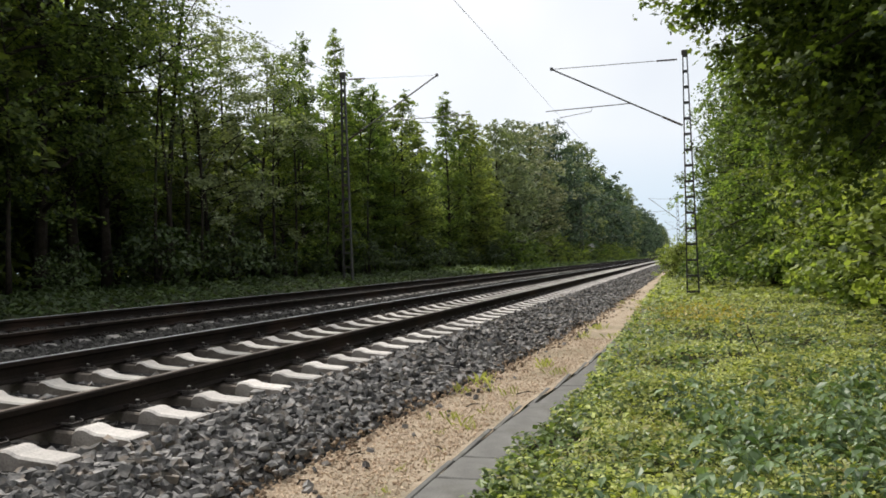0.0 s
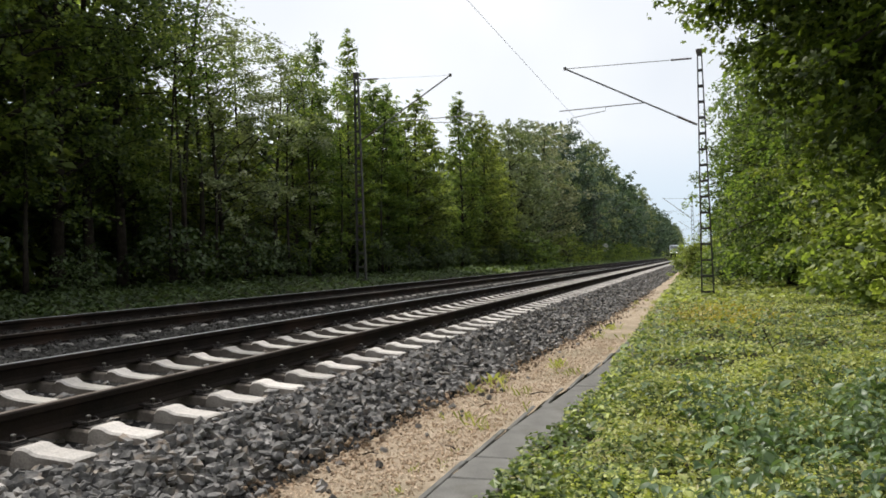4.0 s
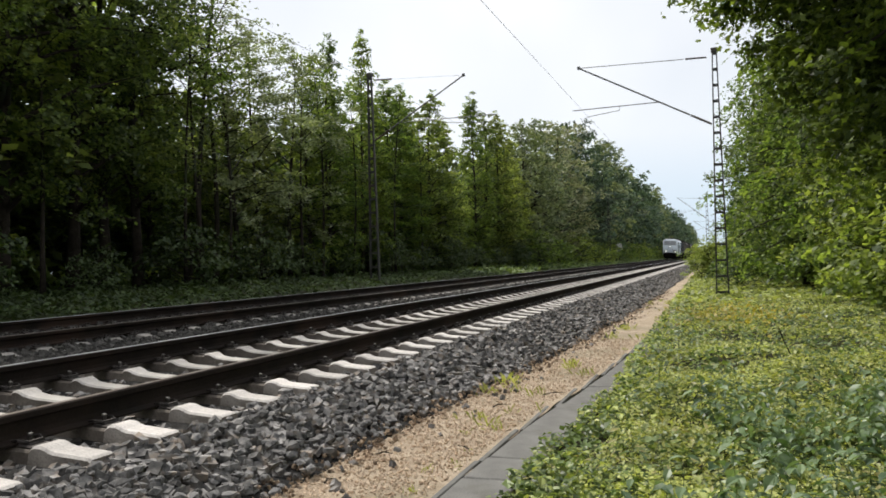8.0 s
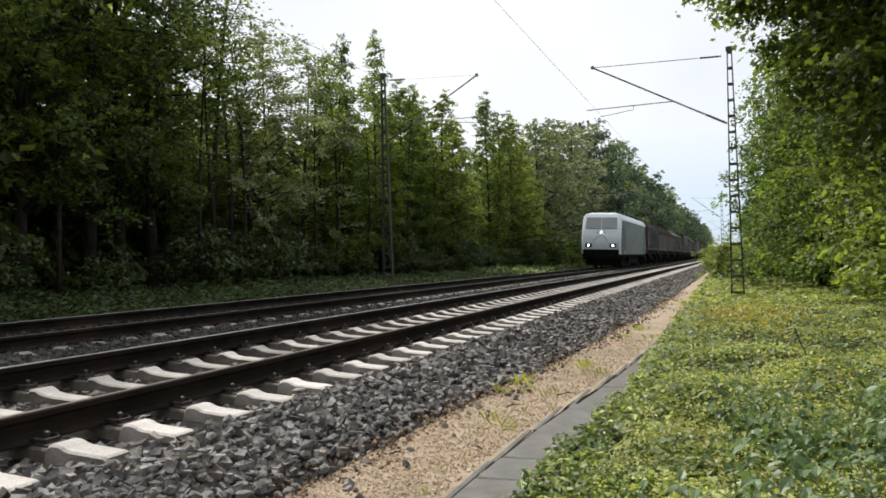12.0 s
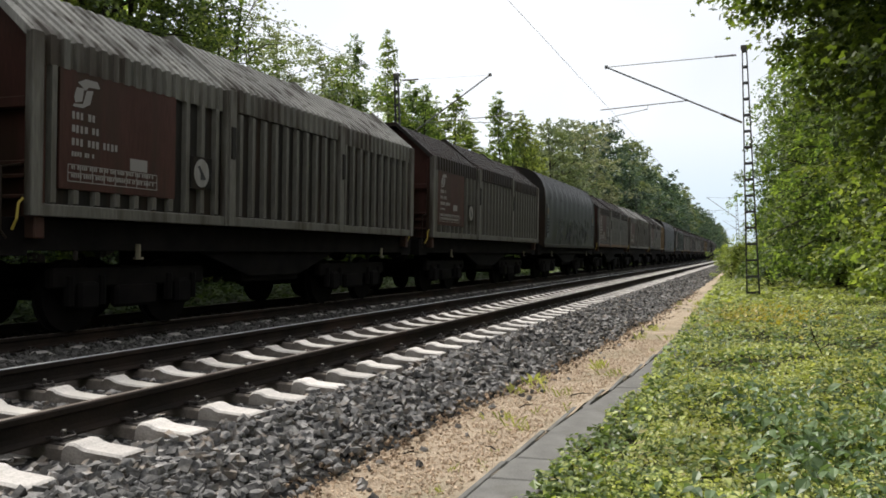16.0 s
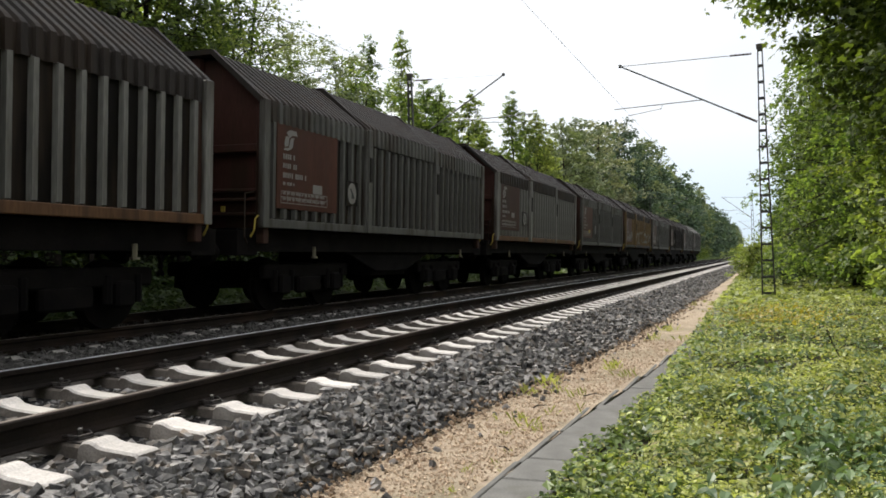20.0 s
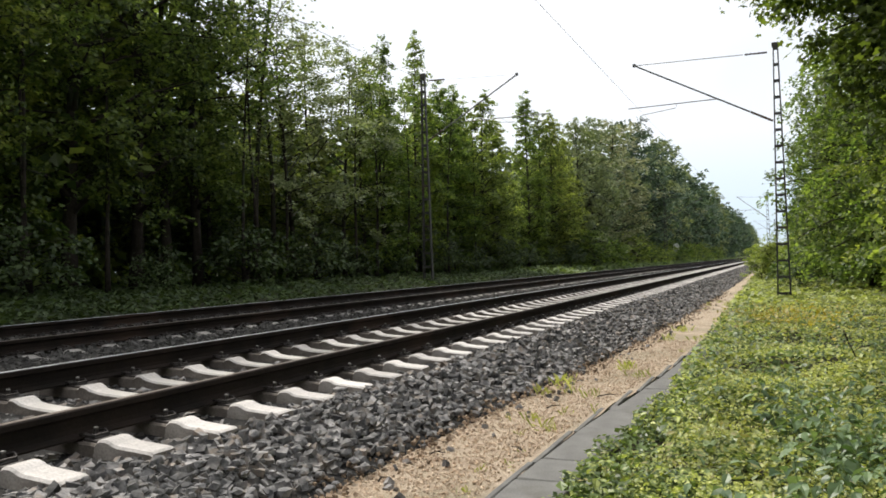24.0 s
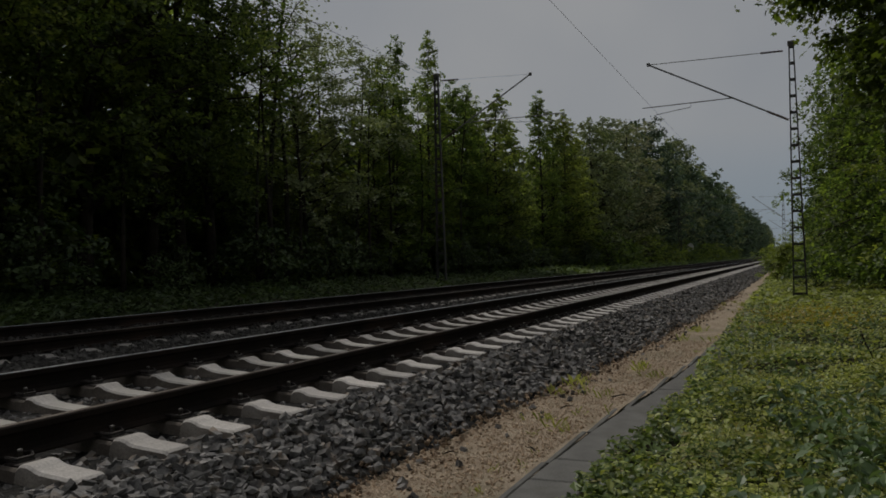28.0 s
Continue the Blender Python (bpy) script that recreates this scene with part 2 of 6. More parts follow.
        me.from_pydata(self.v, [], self.f)
        me.materials.append(mat)
        if smooth:
            me.polygons.foreach_set("use_smooth", [True] * len(me.polygons))
        return me


def np_mesh(name, verts, faces, mat, smooth=False):
    """A mesh out of arrays: verts (n, 3), faces (m, k)."""
    me = bpy.data.meshes.new(name)
    m, k = faces.shape
    me.vertices.add(len(verts))
    me.vertices.foreach_set("co", verts.astype(np.float32).ravel())
    me.loops.add(m * k)
    me.loops.foreach_set("vertex_index", faces.astype(np.int32).ravel())
    me.polygons.add(m)
    me.polygons.foreach_set("loop_start", np.arange(0, m * k, k, dtype=np.int32))
    me.polygons.foreach_set("use_smooth", np.full(m, smooth))
    me.materials.append(mat)
    me.update(calc_edges=True)
    return me


def part(name, shape, mat, parent, label="", smooth=False, loc=None):
    """ONE mesh object under a thing or under a part; shape may be a mesh that alike pieces share."""
    ob = new(name, shape.mesh(name, mat, smooth) if isinstance(shape, Shape) else shape)
    ob.parent = parent
    if loc is not None:
        ob.location = loc
    if label:
        ob["label"] = label
    return ob


def base(name, label, category, group="", at=(0, 0, 0), kind=""):
    ob = new(name)
    ob.location = at
    return tagged(ob, label, category, group, kind)


rng = np.random.default_rng(7)


# ---- tracks: lateral place, rail level and cant of the near and the far one ----
NEAR = dict(x=-4.635, z=0.5825, cant=3.0)
FAR = dict(x=-9.092, z=0.626, cant=2.68)
FIRST, STEP = 3.4535, 0.6           # the first sleeper and their spacing


def smooth_noise(x, y, s, seed=0.0):
    """A cheap wavy field between about -1 and 1."""
    return (np.sin(x * 1.7 / s + seed) * np.cos(y * 1.3 / s + 2.1 * seed) + np.sin((x + y) * 0.9 / s + 4.2 + seed) * 0.6 + np.sin((x * 0.7 - y * 1.9) / s + seed * 3) * 0.4) / 2


def drift(x, y):
    """How far the walk and the ballast's foot swing away from the track along the line."""
    d = np.interp(y, [0, 5, 6.5, 8, 9.3, 11.8, 16, 24, 40, 80, 200], [0, 0, .06, .18, .27, .38, .43, .36, .30, .22, .1])
    return d * np.clip((np.asarray(x, float) + 3.15) / .6, 0, 1) * (np.asarray(x, float) < 3)


def strip(name, xs, zs, ys, mat, rough=0.0, label="", category="", kind="structure", wob=0.0):
    """A sheet with the cross-section (xs, zs) along ys; rough: height of its unevenness; wob: waviness of its outer edges."""
    xs, zs, ys = np.array(xs, float), np.array(zs, float), np.array(ys, float)
    X, Y = np.meshgrid(xs, ys)
    Z = np.tile(zs, (len(ys), 1))
    if rough:
        Z = Z + rough * smooth_noise(X, Y, 0.5)
    if wob:
        X = X.copy()
        X[:, 0] += wob * smooth_noise(ys, ys * 0.3, 0.4, 1.0)
        X[:, -1] += wob * smooth_noise(ys, ys * 0.4, 0.35, 5.0)
    if name != "ground":
        X = X + drift(X, Y)
    V = np.stack([X, Y, Z], -1).reshape(-1, 3)
    n = len(xs)
    i = (np.arange(len(ys) - 1)[:, None] * n + np.arange(n - 1)[None]).ravel()
    ob = new(name, np_mesh(name, V, np.stack([i, i + 1, i + n + 1, i + n], 1), mat, True))
    return tagged(ob, label, category, "", kind)


YS_NEAR = np.concatenate([np.arange(-30, 2, 2.0), np.arange(2, 30, 0.25), np.arange(30, 120, 2.0), np.array([120, 160, 220, 320, 480, 700, 1000])])
strip("ground", [-1500, -60, -30, -15, -13, -11.3, -10.5, -9.9, -2.6, -2.3, -1.7, -1.0, 0.5, 2.5, 5, 12, 60, 1500],
      [.8, .85, .9, .85, .70, .58, .46, -.06, -.06, -.02, -.02, -.02, .0, .06, .15, .3, .3, .3],
      [-400, -60, -20, 0, 20, 60, 150, 400, 1000, 3500], M_SOIL, 0, "dark soil ground between track and woods", "ground")
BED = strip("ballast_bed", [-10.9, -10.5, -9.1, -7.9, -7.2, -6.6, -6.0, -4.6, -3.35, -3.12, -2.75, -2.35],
      [.50, .47, .43, .35, .36, .38, .38, .325, .255, .235, .11, -.02], YS_NEAR, M_BED, .012, "bed under the track stones, coloured dark as the shade in their gaps", "track bed")
strip("gravel_walk", [-2.75, -2.5, -2.0, -1.72, -1.56], [.0, .012, .004, .004, .004], YS_NEAR, M_SAND, .008, "tan sandy gravel strip beside the track", "gravel path", wob=.05)


def rail(side, tr, head, name_label):
    """One rail: foot, web and head, with the worn running surface as a part."""
    ob = base("rail", name_label, "rail", "rails of the two tracks")
    ob.matrix_world = pose(tr["x"], 0, tr["z"], ry=tr["cant"])
    c = side * 0.7535
    prof = [(-.075, -.172), (.075, -.172), (.075, -.160), (.020, -.145), (.009, -.12), (.009, -.06), (.022, -.048), (.036, -.040), (.036, -.010), (.030, -.003),
            (-.030, -.003), (-.036, -.010), (-.036, -.040), (-.022, -.048), (-.009, -.06), (-.009, -.12), (-.020, -.145), (-.075, -.160)]
    part("rail_body", Shape().prism([(x + c, z) for x, z in prof], -60, 900), M_RAIL, ob)
    part("running_surface", Shape().prism([(c - .018, -.006), (c + .018, -.006), (c + .015, .0), (c - .015, .0)], -60, 900), head, ob, "worn bright steel running surface")
    return ob


for s in (1, -1):
    rail(s, NEAR, M_DULL if s > 0 else M_STEEL, "dark rusty steel rail of the nearer track on concrete sleepers")
    rail(s, FAR, M_DULL if s > 0 else M_STEEL, "dark rusty steel rail of the farther track, sunk in ballast")


def sleeper_mesh(mat, side, dirt):
    """A pre-stressed concrete sleeper: raised ends, sloped shoulders beside the rail seats, hollow middle. side:
    shade-darkened flanks, dirt: dusty seats and shaded inner flanks.
    """
    half = [(0, -.204), (.30, -.200), (.385, -.190), (.42, -.178), (.455, -.162), (.485, -.157), (.515, -.162), (.54, -.184), (.955, -.184), (.970, -.166), (.99, -.155), (1.035, -.153), (1.065, -.160), (1.095, -.172), (1.13, -.178), (1.37, -.184), (1.388, -.194)]
    prof = [(-x, z) for x, z in half[:0:-1]] + half
    s = Shape()
    v = []
    for x, z in prof:
        w = .082 if abs(x) > .4 else .070
        v += [(x, -.128, -.42), (x, -w - .014, z - .014), (x, -w, z), (x, w, z), (x, w + .014, z - .014), (x, .128, -.42)]
    f = []
    for i in range(len(prof) - 1):
        for k in range(5):
            a = i * 6 + k
            f.append((a, a + 6, a + 7, a + 1))
    e = (len(prof) - 1) * 6
    f += [(0, 1, 2, 3, 4, 5), (e + 5, e + 4, e + 3, e + 2, e + 1, e)]
    me = s.add(v, f).mesh("sleeper", mat)
    me.materials.append(side)
    me.materials.append(dirt)
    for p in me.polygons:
        if abs(p.normal.z) < .5 or .53 < abs(p.center.x) < .96:      # sides coloured darker for their shade; rail seats stained by rust and brake dust
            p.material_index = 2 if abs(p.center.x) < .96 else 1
    return me


def clip_shape():
    """A sprung rail clip beside the rail foot, with its bolt."""
    s = Shape()
    for d in (1,):
        s.tube([(d * .05, -.07, -.150), (d * .10, -.075, -.140), (d * .15, -.05, -.150), (d * .15, .05, -.150), (d * .10, .075, -.140), (d * .05, .07, -.150)], .009, 5)
        s.box(d * .165 - .085, d * .165 + .085, -.072, .072, -.190, -.168, .006).box(d * .115 - .05, d * .115 + .05, -.055, .055, -.170, -.158, .005)
        s.tube([(d * .11, 0, -.175), (d * .11, 0, -.122)], .016, 6)
    return s


ME_SLEEPER, ME_OLD = sleeper_mesh(M_CONC, M_CONCSIDE, M_CONCDIM), sleeper_mesh(M_OLDCONC, M_OLDCONC, M_CONCDIM)
ME_CLIP = clip_shape().mesh("rail_clip", M_CLIP)
ME_CAP = Shape().box(.098, .122, -.012, .012, -.122, -.110, .003).mesh("bolt_cap", M_NYLON)


def track_of_sleepers(tr, me, label, group, count, with_clips, sink, caps):
    for k in range(-16, count):
        y = FIRST + STEP * k
        ob = base("sleeper", label, "sleeper", group)
        ob.matrix_world = pose(tr["x"] + random.uniform(-.012, .012), y + random.uniform(-.012, .012), tr["z"] - sink, ry=tr["cant"], rz=random.uniform(-.5, .5))
        part("block", me, None, ob)
        if k < with_clips:
            for c in (-.7535, .7535):
                for turn in (0, 180):
                    cl = part("rail_clip", ME_CLIP, None, ob, "dark sprung steel rail clip", loc=(c, 0, sink))
                    cl.rotation_euler = (0, 0, radians(turn))
                    if caps:
                        part("bolt_cap", ME_CAP, None, cl, "pale bolt end")


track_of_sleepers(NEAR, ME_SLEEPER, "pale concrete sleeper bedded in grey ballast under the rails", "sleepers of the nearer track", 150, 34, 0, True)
track_of_sleepers(FAR, ME_OLD, "grimy grey concrete sleeper half buried in ballast", "sleepers of the farther track", 110, 22, .012, False)


def far_sleepers(tr, me, k0, k1, mat):
    """The sleepers beyond, too far to tell apart, as one mesh."""
    src = [v.co for v in me.vertices]
    fs = [tuple(p.vertices) for p in me.polygons]
    s = Shape()
    for k in range(k0, k1):
        s.add([(v.x, v.y + FIRST + STEP * k, v.z) for v in src], fs)
    ob = new("distant_sleepers", s.mesh("distant_sleepers", mat))
    ob.matrix_world = pose(tr["x"], 0, tr["z"], ry=tr["cant"])
    tagged(ob, "row of concrete sleepers far down the line", "sleepers", "", "stuff")


far_sleepers(NEAR, ME_SLEEPER, 150, 420, M_CONC)


# ---- cable trough covers beside the walk ----
def trough():
    ob = base("cable_trough", "grey concrete cable trough with lids flush with the ground", "cable trough", kind="structure")
    wall = Shape()
    y = -9.0
    while y < 60:
        dx = float(drift(-1.5, y + .5))
        wall.box(-1.582 + dx, -1.542 + dx, y, y + .998, -.12, .012, .005)
        y += 1.0
    part("trough_wall", wall, M_SLAB, ob)
    lid = Shape().box(-.185, .185, 0, .994, -.07, .0, .008).mesh("slab", M_SLAB)
    short = Shape().box(-.185, .185, 0, .490, -.07, .0, .008).mesh("slab", M_SLAB)
    y, k = -8.42, 0
    while y < 60:
        long_one = not (4.4 < y < 5.0)
        sl = part("slab", lid if long_one else short, None, ob, loc=(-1.345 + float(drift(-1.4, y + .5)) + random.uniform(-.006, .006), y, .022 + random.uniform(-.006, .006)))
        sl.rotation_euler = (radians(random.uniform(-.4, .4)), radians(random.uniform(-.6, .6)), radians(random.uniform(-.5, .5) - math.degrees(float(drift(-1.4, y + 1) - drift(-1.4, y)))))
        y += 1.0 if long_one else .5
        k += 1


trough()


# ---- loose stones ----
def stones(name, label, spots, size, mat, flat=0.75, tilt=None):
    """Angular broken stones at spots (n, 3), all in one mesh; tilt: how far they lie out of the level, else at random."""
    n = len(spots)
    corner = np.array([(x, y, z) for z in (-1, 1) for y in (-1, 1) for x in (-1, 1)], float)
    f = np.array([(0, 2, 3, 1), (4, 5, 7, 6), (0, 1, 5, 4), (2, 6, 7, 3), (0, 4, 6, 2), (1, 3, 7, 5)])
    v = corner[None] * rng.uniform(.66, 1.0, (n, len(corner), 3)) * 0.82
    v[:, :, 2] *= flat
    v *= (size * rng.uniform(.6, 1.25, n))[:, None, None] * rng.uniform(.62, 1.35, (n, 1, 3))
    q = rng.normal(size=(n, 4))
    if tilt is not None:
        a, b, c = rng.uniform(0, 2 * math.pi, n), rng.uniform(0, 2 * math.pi, n), rng.normal(size=n) * tilt / 2
        q = np.stack([np.cos(c) * np.cos(a), np.sin(c) * np.cos(b), np.sin(c) * np.sin(b), np.cos(c) * np.sin(a)], 1)
    q /= np.linalg.norm(q, axis=1)[:, None]
    w, x, y, z = q.T
    R = np.stack([1 - 2 * (y * y + z * z), 2 * (x * y - z * w), 2 * (x * z + y * w), 2 * (x * y + z * w), 1 - 2 * (x * x + z * z), 2 * (y * z - x * w),
                  2 * (x * z - y * w), 2 * (y * z + x * w), 1 - 2 * (x * x + y * y)], 1).reshape(n, 3, 3)
    v = np.einsum("nij,nkj->nki", R, v) + spots[:, None]
    F = (f[None] + len(corner) * np.arange(n)[:, None, None]).reshape(-1, f.shape[1])
    return tagged(new(name, np_mesh(name, v.reshape(-1, 3), F, mat)), label, "gravel", "", "stuff")


BED_X = np.array([-10.9, -10.5, -9.1, -7.9, -7.2, -6.6, -6.0, -4.6, -3.35, -3.12, -2.75, -2.35, -1.9])
BED_Z = np.array([.50, .47, .43, .35, .36, .38, .38, .325, .255, .235, .11, -.01, .0])


def scatter(x0, x1, y0, y1, n):
    x, y = rng.uniform(x0, x1, n), y0 * (y1 / y0) ** rng.uniform(0, 1, n)
    return np.stack([x + drift(x, y), y, np.interp(x, BED_X, BED_Z)], 1)


def off_sleepers(p, tr, clear=.13):
    d = (p[:, 1] - FIRST + STEP / 2) % STEP - STEP / 2
    lat = np.abs(p[:, 0] - tr["x"])
    return p[~((np.abs(d) < clear) & (lat < 1.36))]


def toe_x(y):
    """Where the ballast's foot meets the sandy strip."""
    return np.interp(y, [3, 5.8, 7.4, 11.2, 17, 27, 52, 110], [-2.60, -2.52, -2.36, -2.11, -1.95, -1.86, -1.9, -2.0]) + .09 * smooth_noise(y, y, .25) + .05 * smooth_noise(y, y * .6, .08, 3.0)


def thin_at_foot(p):
    """Stones lie close up to the foot, a few have rolled past it."""
    p = p[rng.uniform(size=len(p)) < np.clip((toe_x(p[:, 1]) - p[:, 0]) / .12, 0.003, 1)]
    p[:, 2] = np.maximum(p[:, 2], .012)
    return p


shoulder = thin_at_foot(scatter(-3.40, -2.12, 2.4, 15, 12500))
shoulder[:, 2] += rng.uniform(-.055, .07, len(shoulder)) * np.clip((toe_x(shoulder[:, 1]) - shoulder[:, 0]) / .3, .3, 1) - .025 * np.clip((-3.08 - shoulder[:, 0]) / .1, 0, 1)
stones("ballast_shoulder", "grey crushed stone ballast heaped beside the sleepers", off_sleepers(shoulder, NEAR, .135), .047, M_STONE, .60, .85)
rear = np.stack([rng.uniform(-6.1, -2.4, 12000), rng.uniform(-7, 2.5, 12000), np.zeros(12000)], 1)
rear[:, 2] = np.interp(rear[:, 0], BED_X, BED_Z) + rng.uniform(-.03, .03, 12000)
stones("ballast_behind", "grey crushed stones of the nearer track", off_sleepers(rear, NEAR, .125), .046, M_STONE, .6, .85)
mid = thin_at_foot(scatter(-3.40, -2.10, 15, 110, 10000))
mid[:, 2] += rng.uniform(0, .04, len(mid))
stones("ballast_shoulder_beyond", "grey crushed stone ballast sloping to the gravel strip", off_sleepers(mid, NEAR, .125), .056, M_STONE, .56, .75)
crib = off_sleepers(scatter(-6.1, -3.35, 2.2, 50, 14000), NEAR, .125)
crib[:, 2] += rng.uniform(-.055, -.005, len(crib))
stones("ballast_between_sleepers", "grey crushed stones filling the gaps between sleepers", crib, .042, M_STONE, .6, .7)
six = scatter(-7.9, -6.0, 4, 70, 7500)
six[:, 2] += rng.uniform(-.01, .03, len(six))
stones("ballast_between_tracks", "grey crushed stones between the two tracks", six, .044, M_GRIME)
farb = scatter(-10.6, -7.8, 6, 90, 8500)
farb[:, 2] += rng.uniform(-.01, .03, len(farb))
stones("ballast_far_track", "grey crushed stones of the farther track", off_sleepers(farb, FAR, .07), .046, M_GRIME)
peb = scatter(-2.6, -1.62, 2.6, 13, 8000)
peb[:, 2] = .012
stones("tan_pebbles", "small tan pebbles strewn over the sandy strip", peb, .0088, M_PEBBLE)
stray = scatter(-2.45, -2.0, 3, 25, 60)
stray[:, 2] = .02
stones("stray_ballast", "scattered grey stones that rolled from the ballast", stray, .028, M_STONE)


toe = scatter(-2.62, -2.10, 2.6, 30, 3000)
toe[:, 0] = toe_x(toe[:, 1]) + rng.normal(size=3000) * .13
toe[:, 2] = np.maximum(toe[:, 2], .0) + .012
stones("toe_stones", "rusty brown and tan stones along the ballast's foot", toe, .015, M_TOE, .8)


# ---- leaves, trees and low plants ----
def unit(a):
    return a / np.maximum(np.linalg.norm(a, axis=1), 1e-9)[:, None]


KITE = (np.array([(-.5, 0, 0), (-.08, .5, 0), (.5, 0, -.10), (-.08, -.5, 0)]), np.array([(0, 1, 2, 3)]))
FOLDED = (np.array([(-.5, 0, 0), (-.1, .5, .05), (.5, 0, -.12), (-.1, -.5, .05), (0, 0, -.08)]), np.array([(0, 4, 1), (1, 4, 2), (2, 4, 3), (3, 4, 0)]))
OVATE = (np.array([(-.5, 0, 0), (-.2, -.44, .07), (.16, -.36, .04), (.5, 0, -.20), (.16, .36, .04), (-.2, .44, .07), (-.2, 0, -.02), (.16, 0, -.06)]),
         np.array([(0, 1, 6), (0, 6, 5), (6, 1, 2), (6, 2, 7), (6, 7, 4), (6, 4, 5), (7, 2, 3), (7, 3, 4)]))
LOBED = (np.array([(-.5, 0, 0), (-.42, .30, -.03), (-.10, .22, .02), (.10, .56, -.06), (.20, .20, .02), (.55, 0, -.10), (.20, -.20, .02), (.10, -.56, -.06), (-.10, -.22, .02), (-.42, -.30, -.03)]),
         np.array([(0, 8, 2), (0, 9, 8), (0, 2, 1), (8, 6, 2), (2, 6, 4), (2, 4, 3), (8, 7, 6), (6, 5, 4)]))


def leaves(pos, size, mat, name, up=0.5, form=KITE, narrow=.74, nrm=None, way=None):
    """Leaves at pos (n, 3); size: one length or one for each; up: how level they lie; nrm: their upper side, way: where their tips point."""
    n = len(pos)
    size = np.broadcast_to(size, n) * rng.uniform(.7, 1.3, n)
    if nrm is None:
        nrm = rng.normal(size=(n, 3))
        nrm[:, 2] = np.abs(nrm[:, 2]) + up * 2.2
    nrm = unit(nrm)
    a = rng.normal(size=(n, 3)) if way is None else way
    t = unit(a - nrm * np.sum(a * nrm, 1)[:, None])
    b = np.cross(nrm, t)
    v, f = form
    L, W = size[:, None, None], (size * narrow)[:, None, None]
    V = pos[:, None] + t[:, None] * v[None, :, 0:1] * L + b[:, None] * v[None, :, 1:2] * W + nrm[:, None] * v[None, :, 2:3] * L
    F = (f[None] + len(v) * np.arange(n)[:, None, None]).reshape(-1, f.shape[1])
    return np_mesh(name, V.reshape(-1, 3), F, mat)


def tree_parts(seed, h, rad, clear, limbs, n_leaf, leaf, mat, spire=0.6, clump=.8, trunk=.14, droop=0.0, lean=.3, forks=3, boughs=(), twigs=7, form=KITE, low=.45):
    """The trunk with its limbs and the crown of one kind of tree: leafy sprays on twigs about the outer part of each limb.
    clear: share of the height without limbs; spire: how pointed it is; clump: reach of the twigs; low: width at the crown's foot."""
    r = np.random.default_rng(seed)
    s = Shape()
    bend = r.uniform(-lean, lean, 2)
    axis = lambda u: Vector((bend[0] * u * u + .12 * math.sin(5 * u + seed), bend[1] * u * u + .12 * math.cos(4 * u + seed), h * u))
    k = 9
    s.tube([axis(i / k * .97) for i in range(k + 1)], [trunk * (1.25 if i == 0 else 1) * (1 - i / k * .93) for i in range(k + 1)], 7)
    tips, outs, sizes = [], [], []

    def tip(p, out, size):
        tips.append(tuple(p))
        outs.append(tuple(out))
        sizes.append(size)

    for i in range(limbs):
        u = clear + (0.97 - clear) * ((i + r.uniform(0, .8)) / limbs)
        e = (u - clear) / (1 - clear)
        reach = rad * ((1 - e) ** spire) * min(1.0, low + e * 2.2) * r.uniform(.55, 1.2) + .2
        a = i * 2.4 + r.uniform(-.5, .5)
        p0 = axis(u * .96)
        rise = reach * r.uniform(.1, .65) - droop * reach
        d = Vector((math.cos(a) * reach, math.sin(a) * reach, rise))
        m = p0 + d * .5 + Vector((0, 0, .08 * reach))
        s.tube([p0, m, p0 + d], [max(.02, trunk * (1 - u) * .55), max(.014, trunk * (1 - u) * .35), .008], 4, False)
        for q in range(forks):
            f = 1.0 - .62 * q / max(1, forks - 1) * r.uniform(.8, 1.1)
            side = Vector((-d.y, d.x, 0)).normalized() * (r.normal() * .16 * reach if q else 0)
            tip(p0 + d * f + side + Vector((0, 0, r.normal() * .22)), d.normalized() + side * .6, (r.uniform(.30, .50) + .10 * reach) * clump * (1 - .45 * e * spire))
    for tx, ty, tz in boughs:       # long boughs reaching to given ends, leafy over their outer part
        p0, e = axis(r.uniform(.35, .6)), Vector((tx, ty, tz))
        m = (p0 + e) / 2 + Vector((0, 0, .35))
        s.tube([p0, m, e], [.05, .03, .01], 5, False)
        for q in range(14):
            f = 1 - (q / 13) ** 1.2 * .62
            w0 = p0 * (1 - f) ** 2 + m * (2 * f * (1 - f)) + e * f ** 2
            tip(np.array(w0) + r.normal(size=3) * (.20, .34, .15), (e - p0).normalized(), r.uniform(.30, .46))
    top = axis(.97)
    for j in range(4):
        tip(np.array(top) + (r.normal() * .10, r.normal() * .10, .1 - j * .35), (r.normal() * .5, r.normal() * .5, 1), .26)
    tips, outs, sizes = np.array(tips), np.array(outs), np.array(sizes)
    m = len(tips)
    # twigs of each spray, and which way up its leaves lie
    td = unit(outs[:, None].repeat(twigs, 1).reshape(-1, 3) * .8 + r.normal(size=(m * twigs, 3)) * (.75, .75, .60))
    tn = unit(np.array((0, 0, 1.0)) + outs[:, None].repeat(twigs, 1).reshape(-1, 3) * .45 + r.normal(size=(m * twigs, 3)) * .30)
    w = sizes ** 1.6
    pick = r.choice(m, n_leaf, p=w / w.sum())
    tw = pick * twigs + r.integers(0, twigs, n_leaf)
    f = r.uniform(.02, 1, n_leaf) ** .7
    sz = sizes[pick]
    pos = tips[pick] + td[tw] * (sz * f)[:, None] + r.normal(size=(n_leaf, 3)) * (.05 + .06 * sz)[:, None] * (1, 1, .6)
    pos[:, 2] -= (.28 + 1.6 * droop) * sz * f * f
    nrm = tn[tw] + r.normal(size=(n_leaf, 3)) * .52
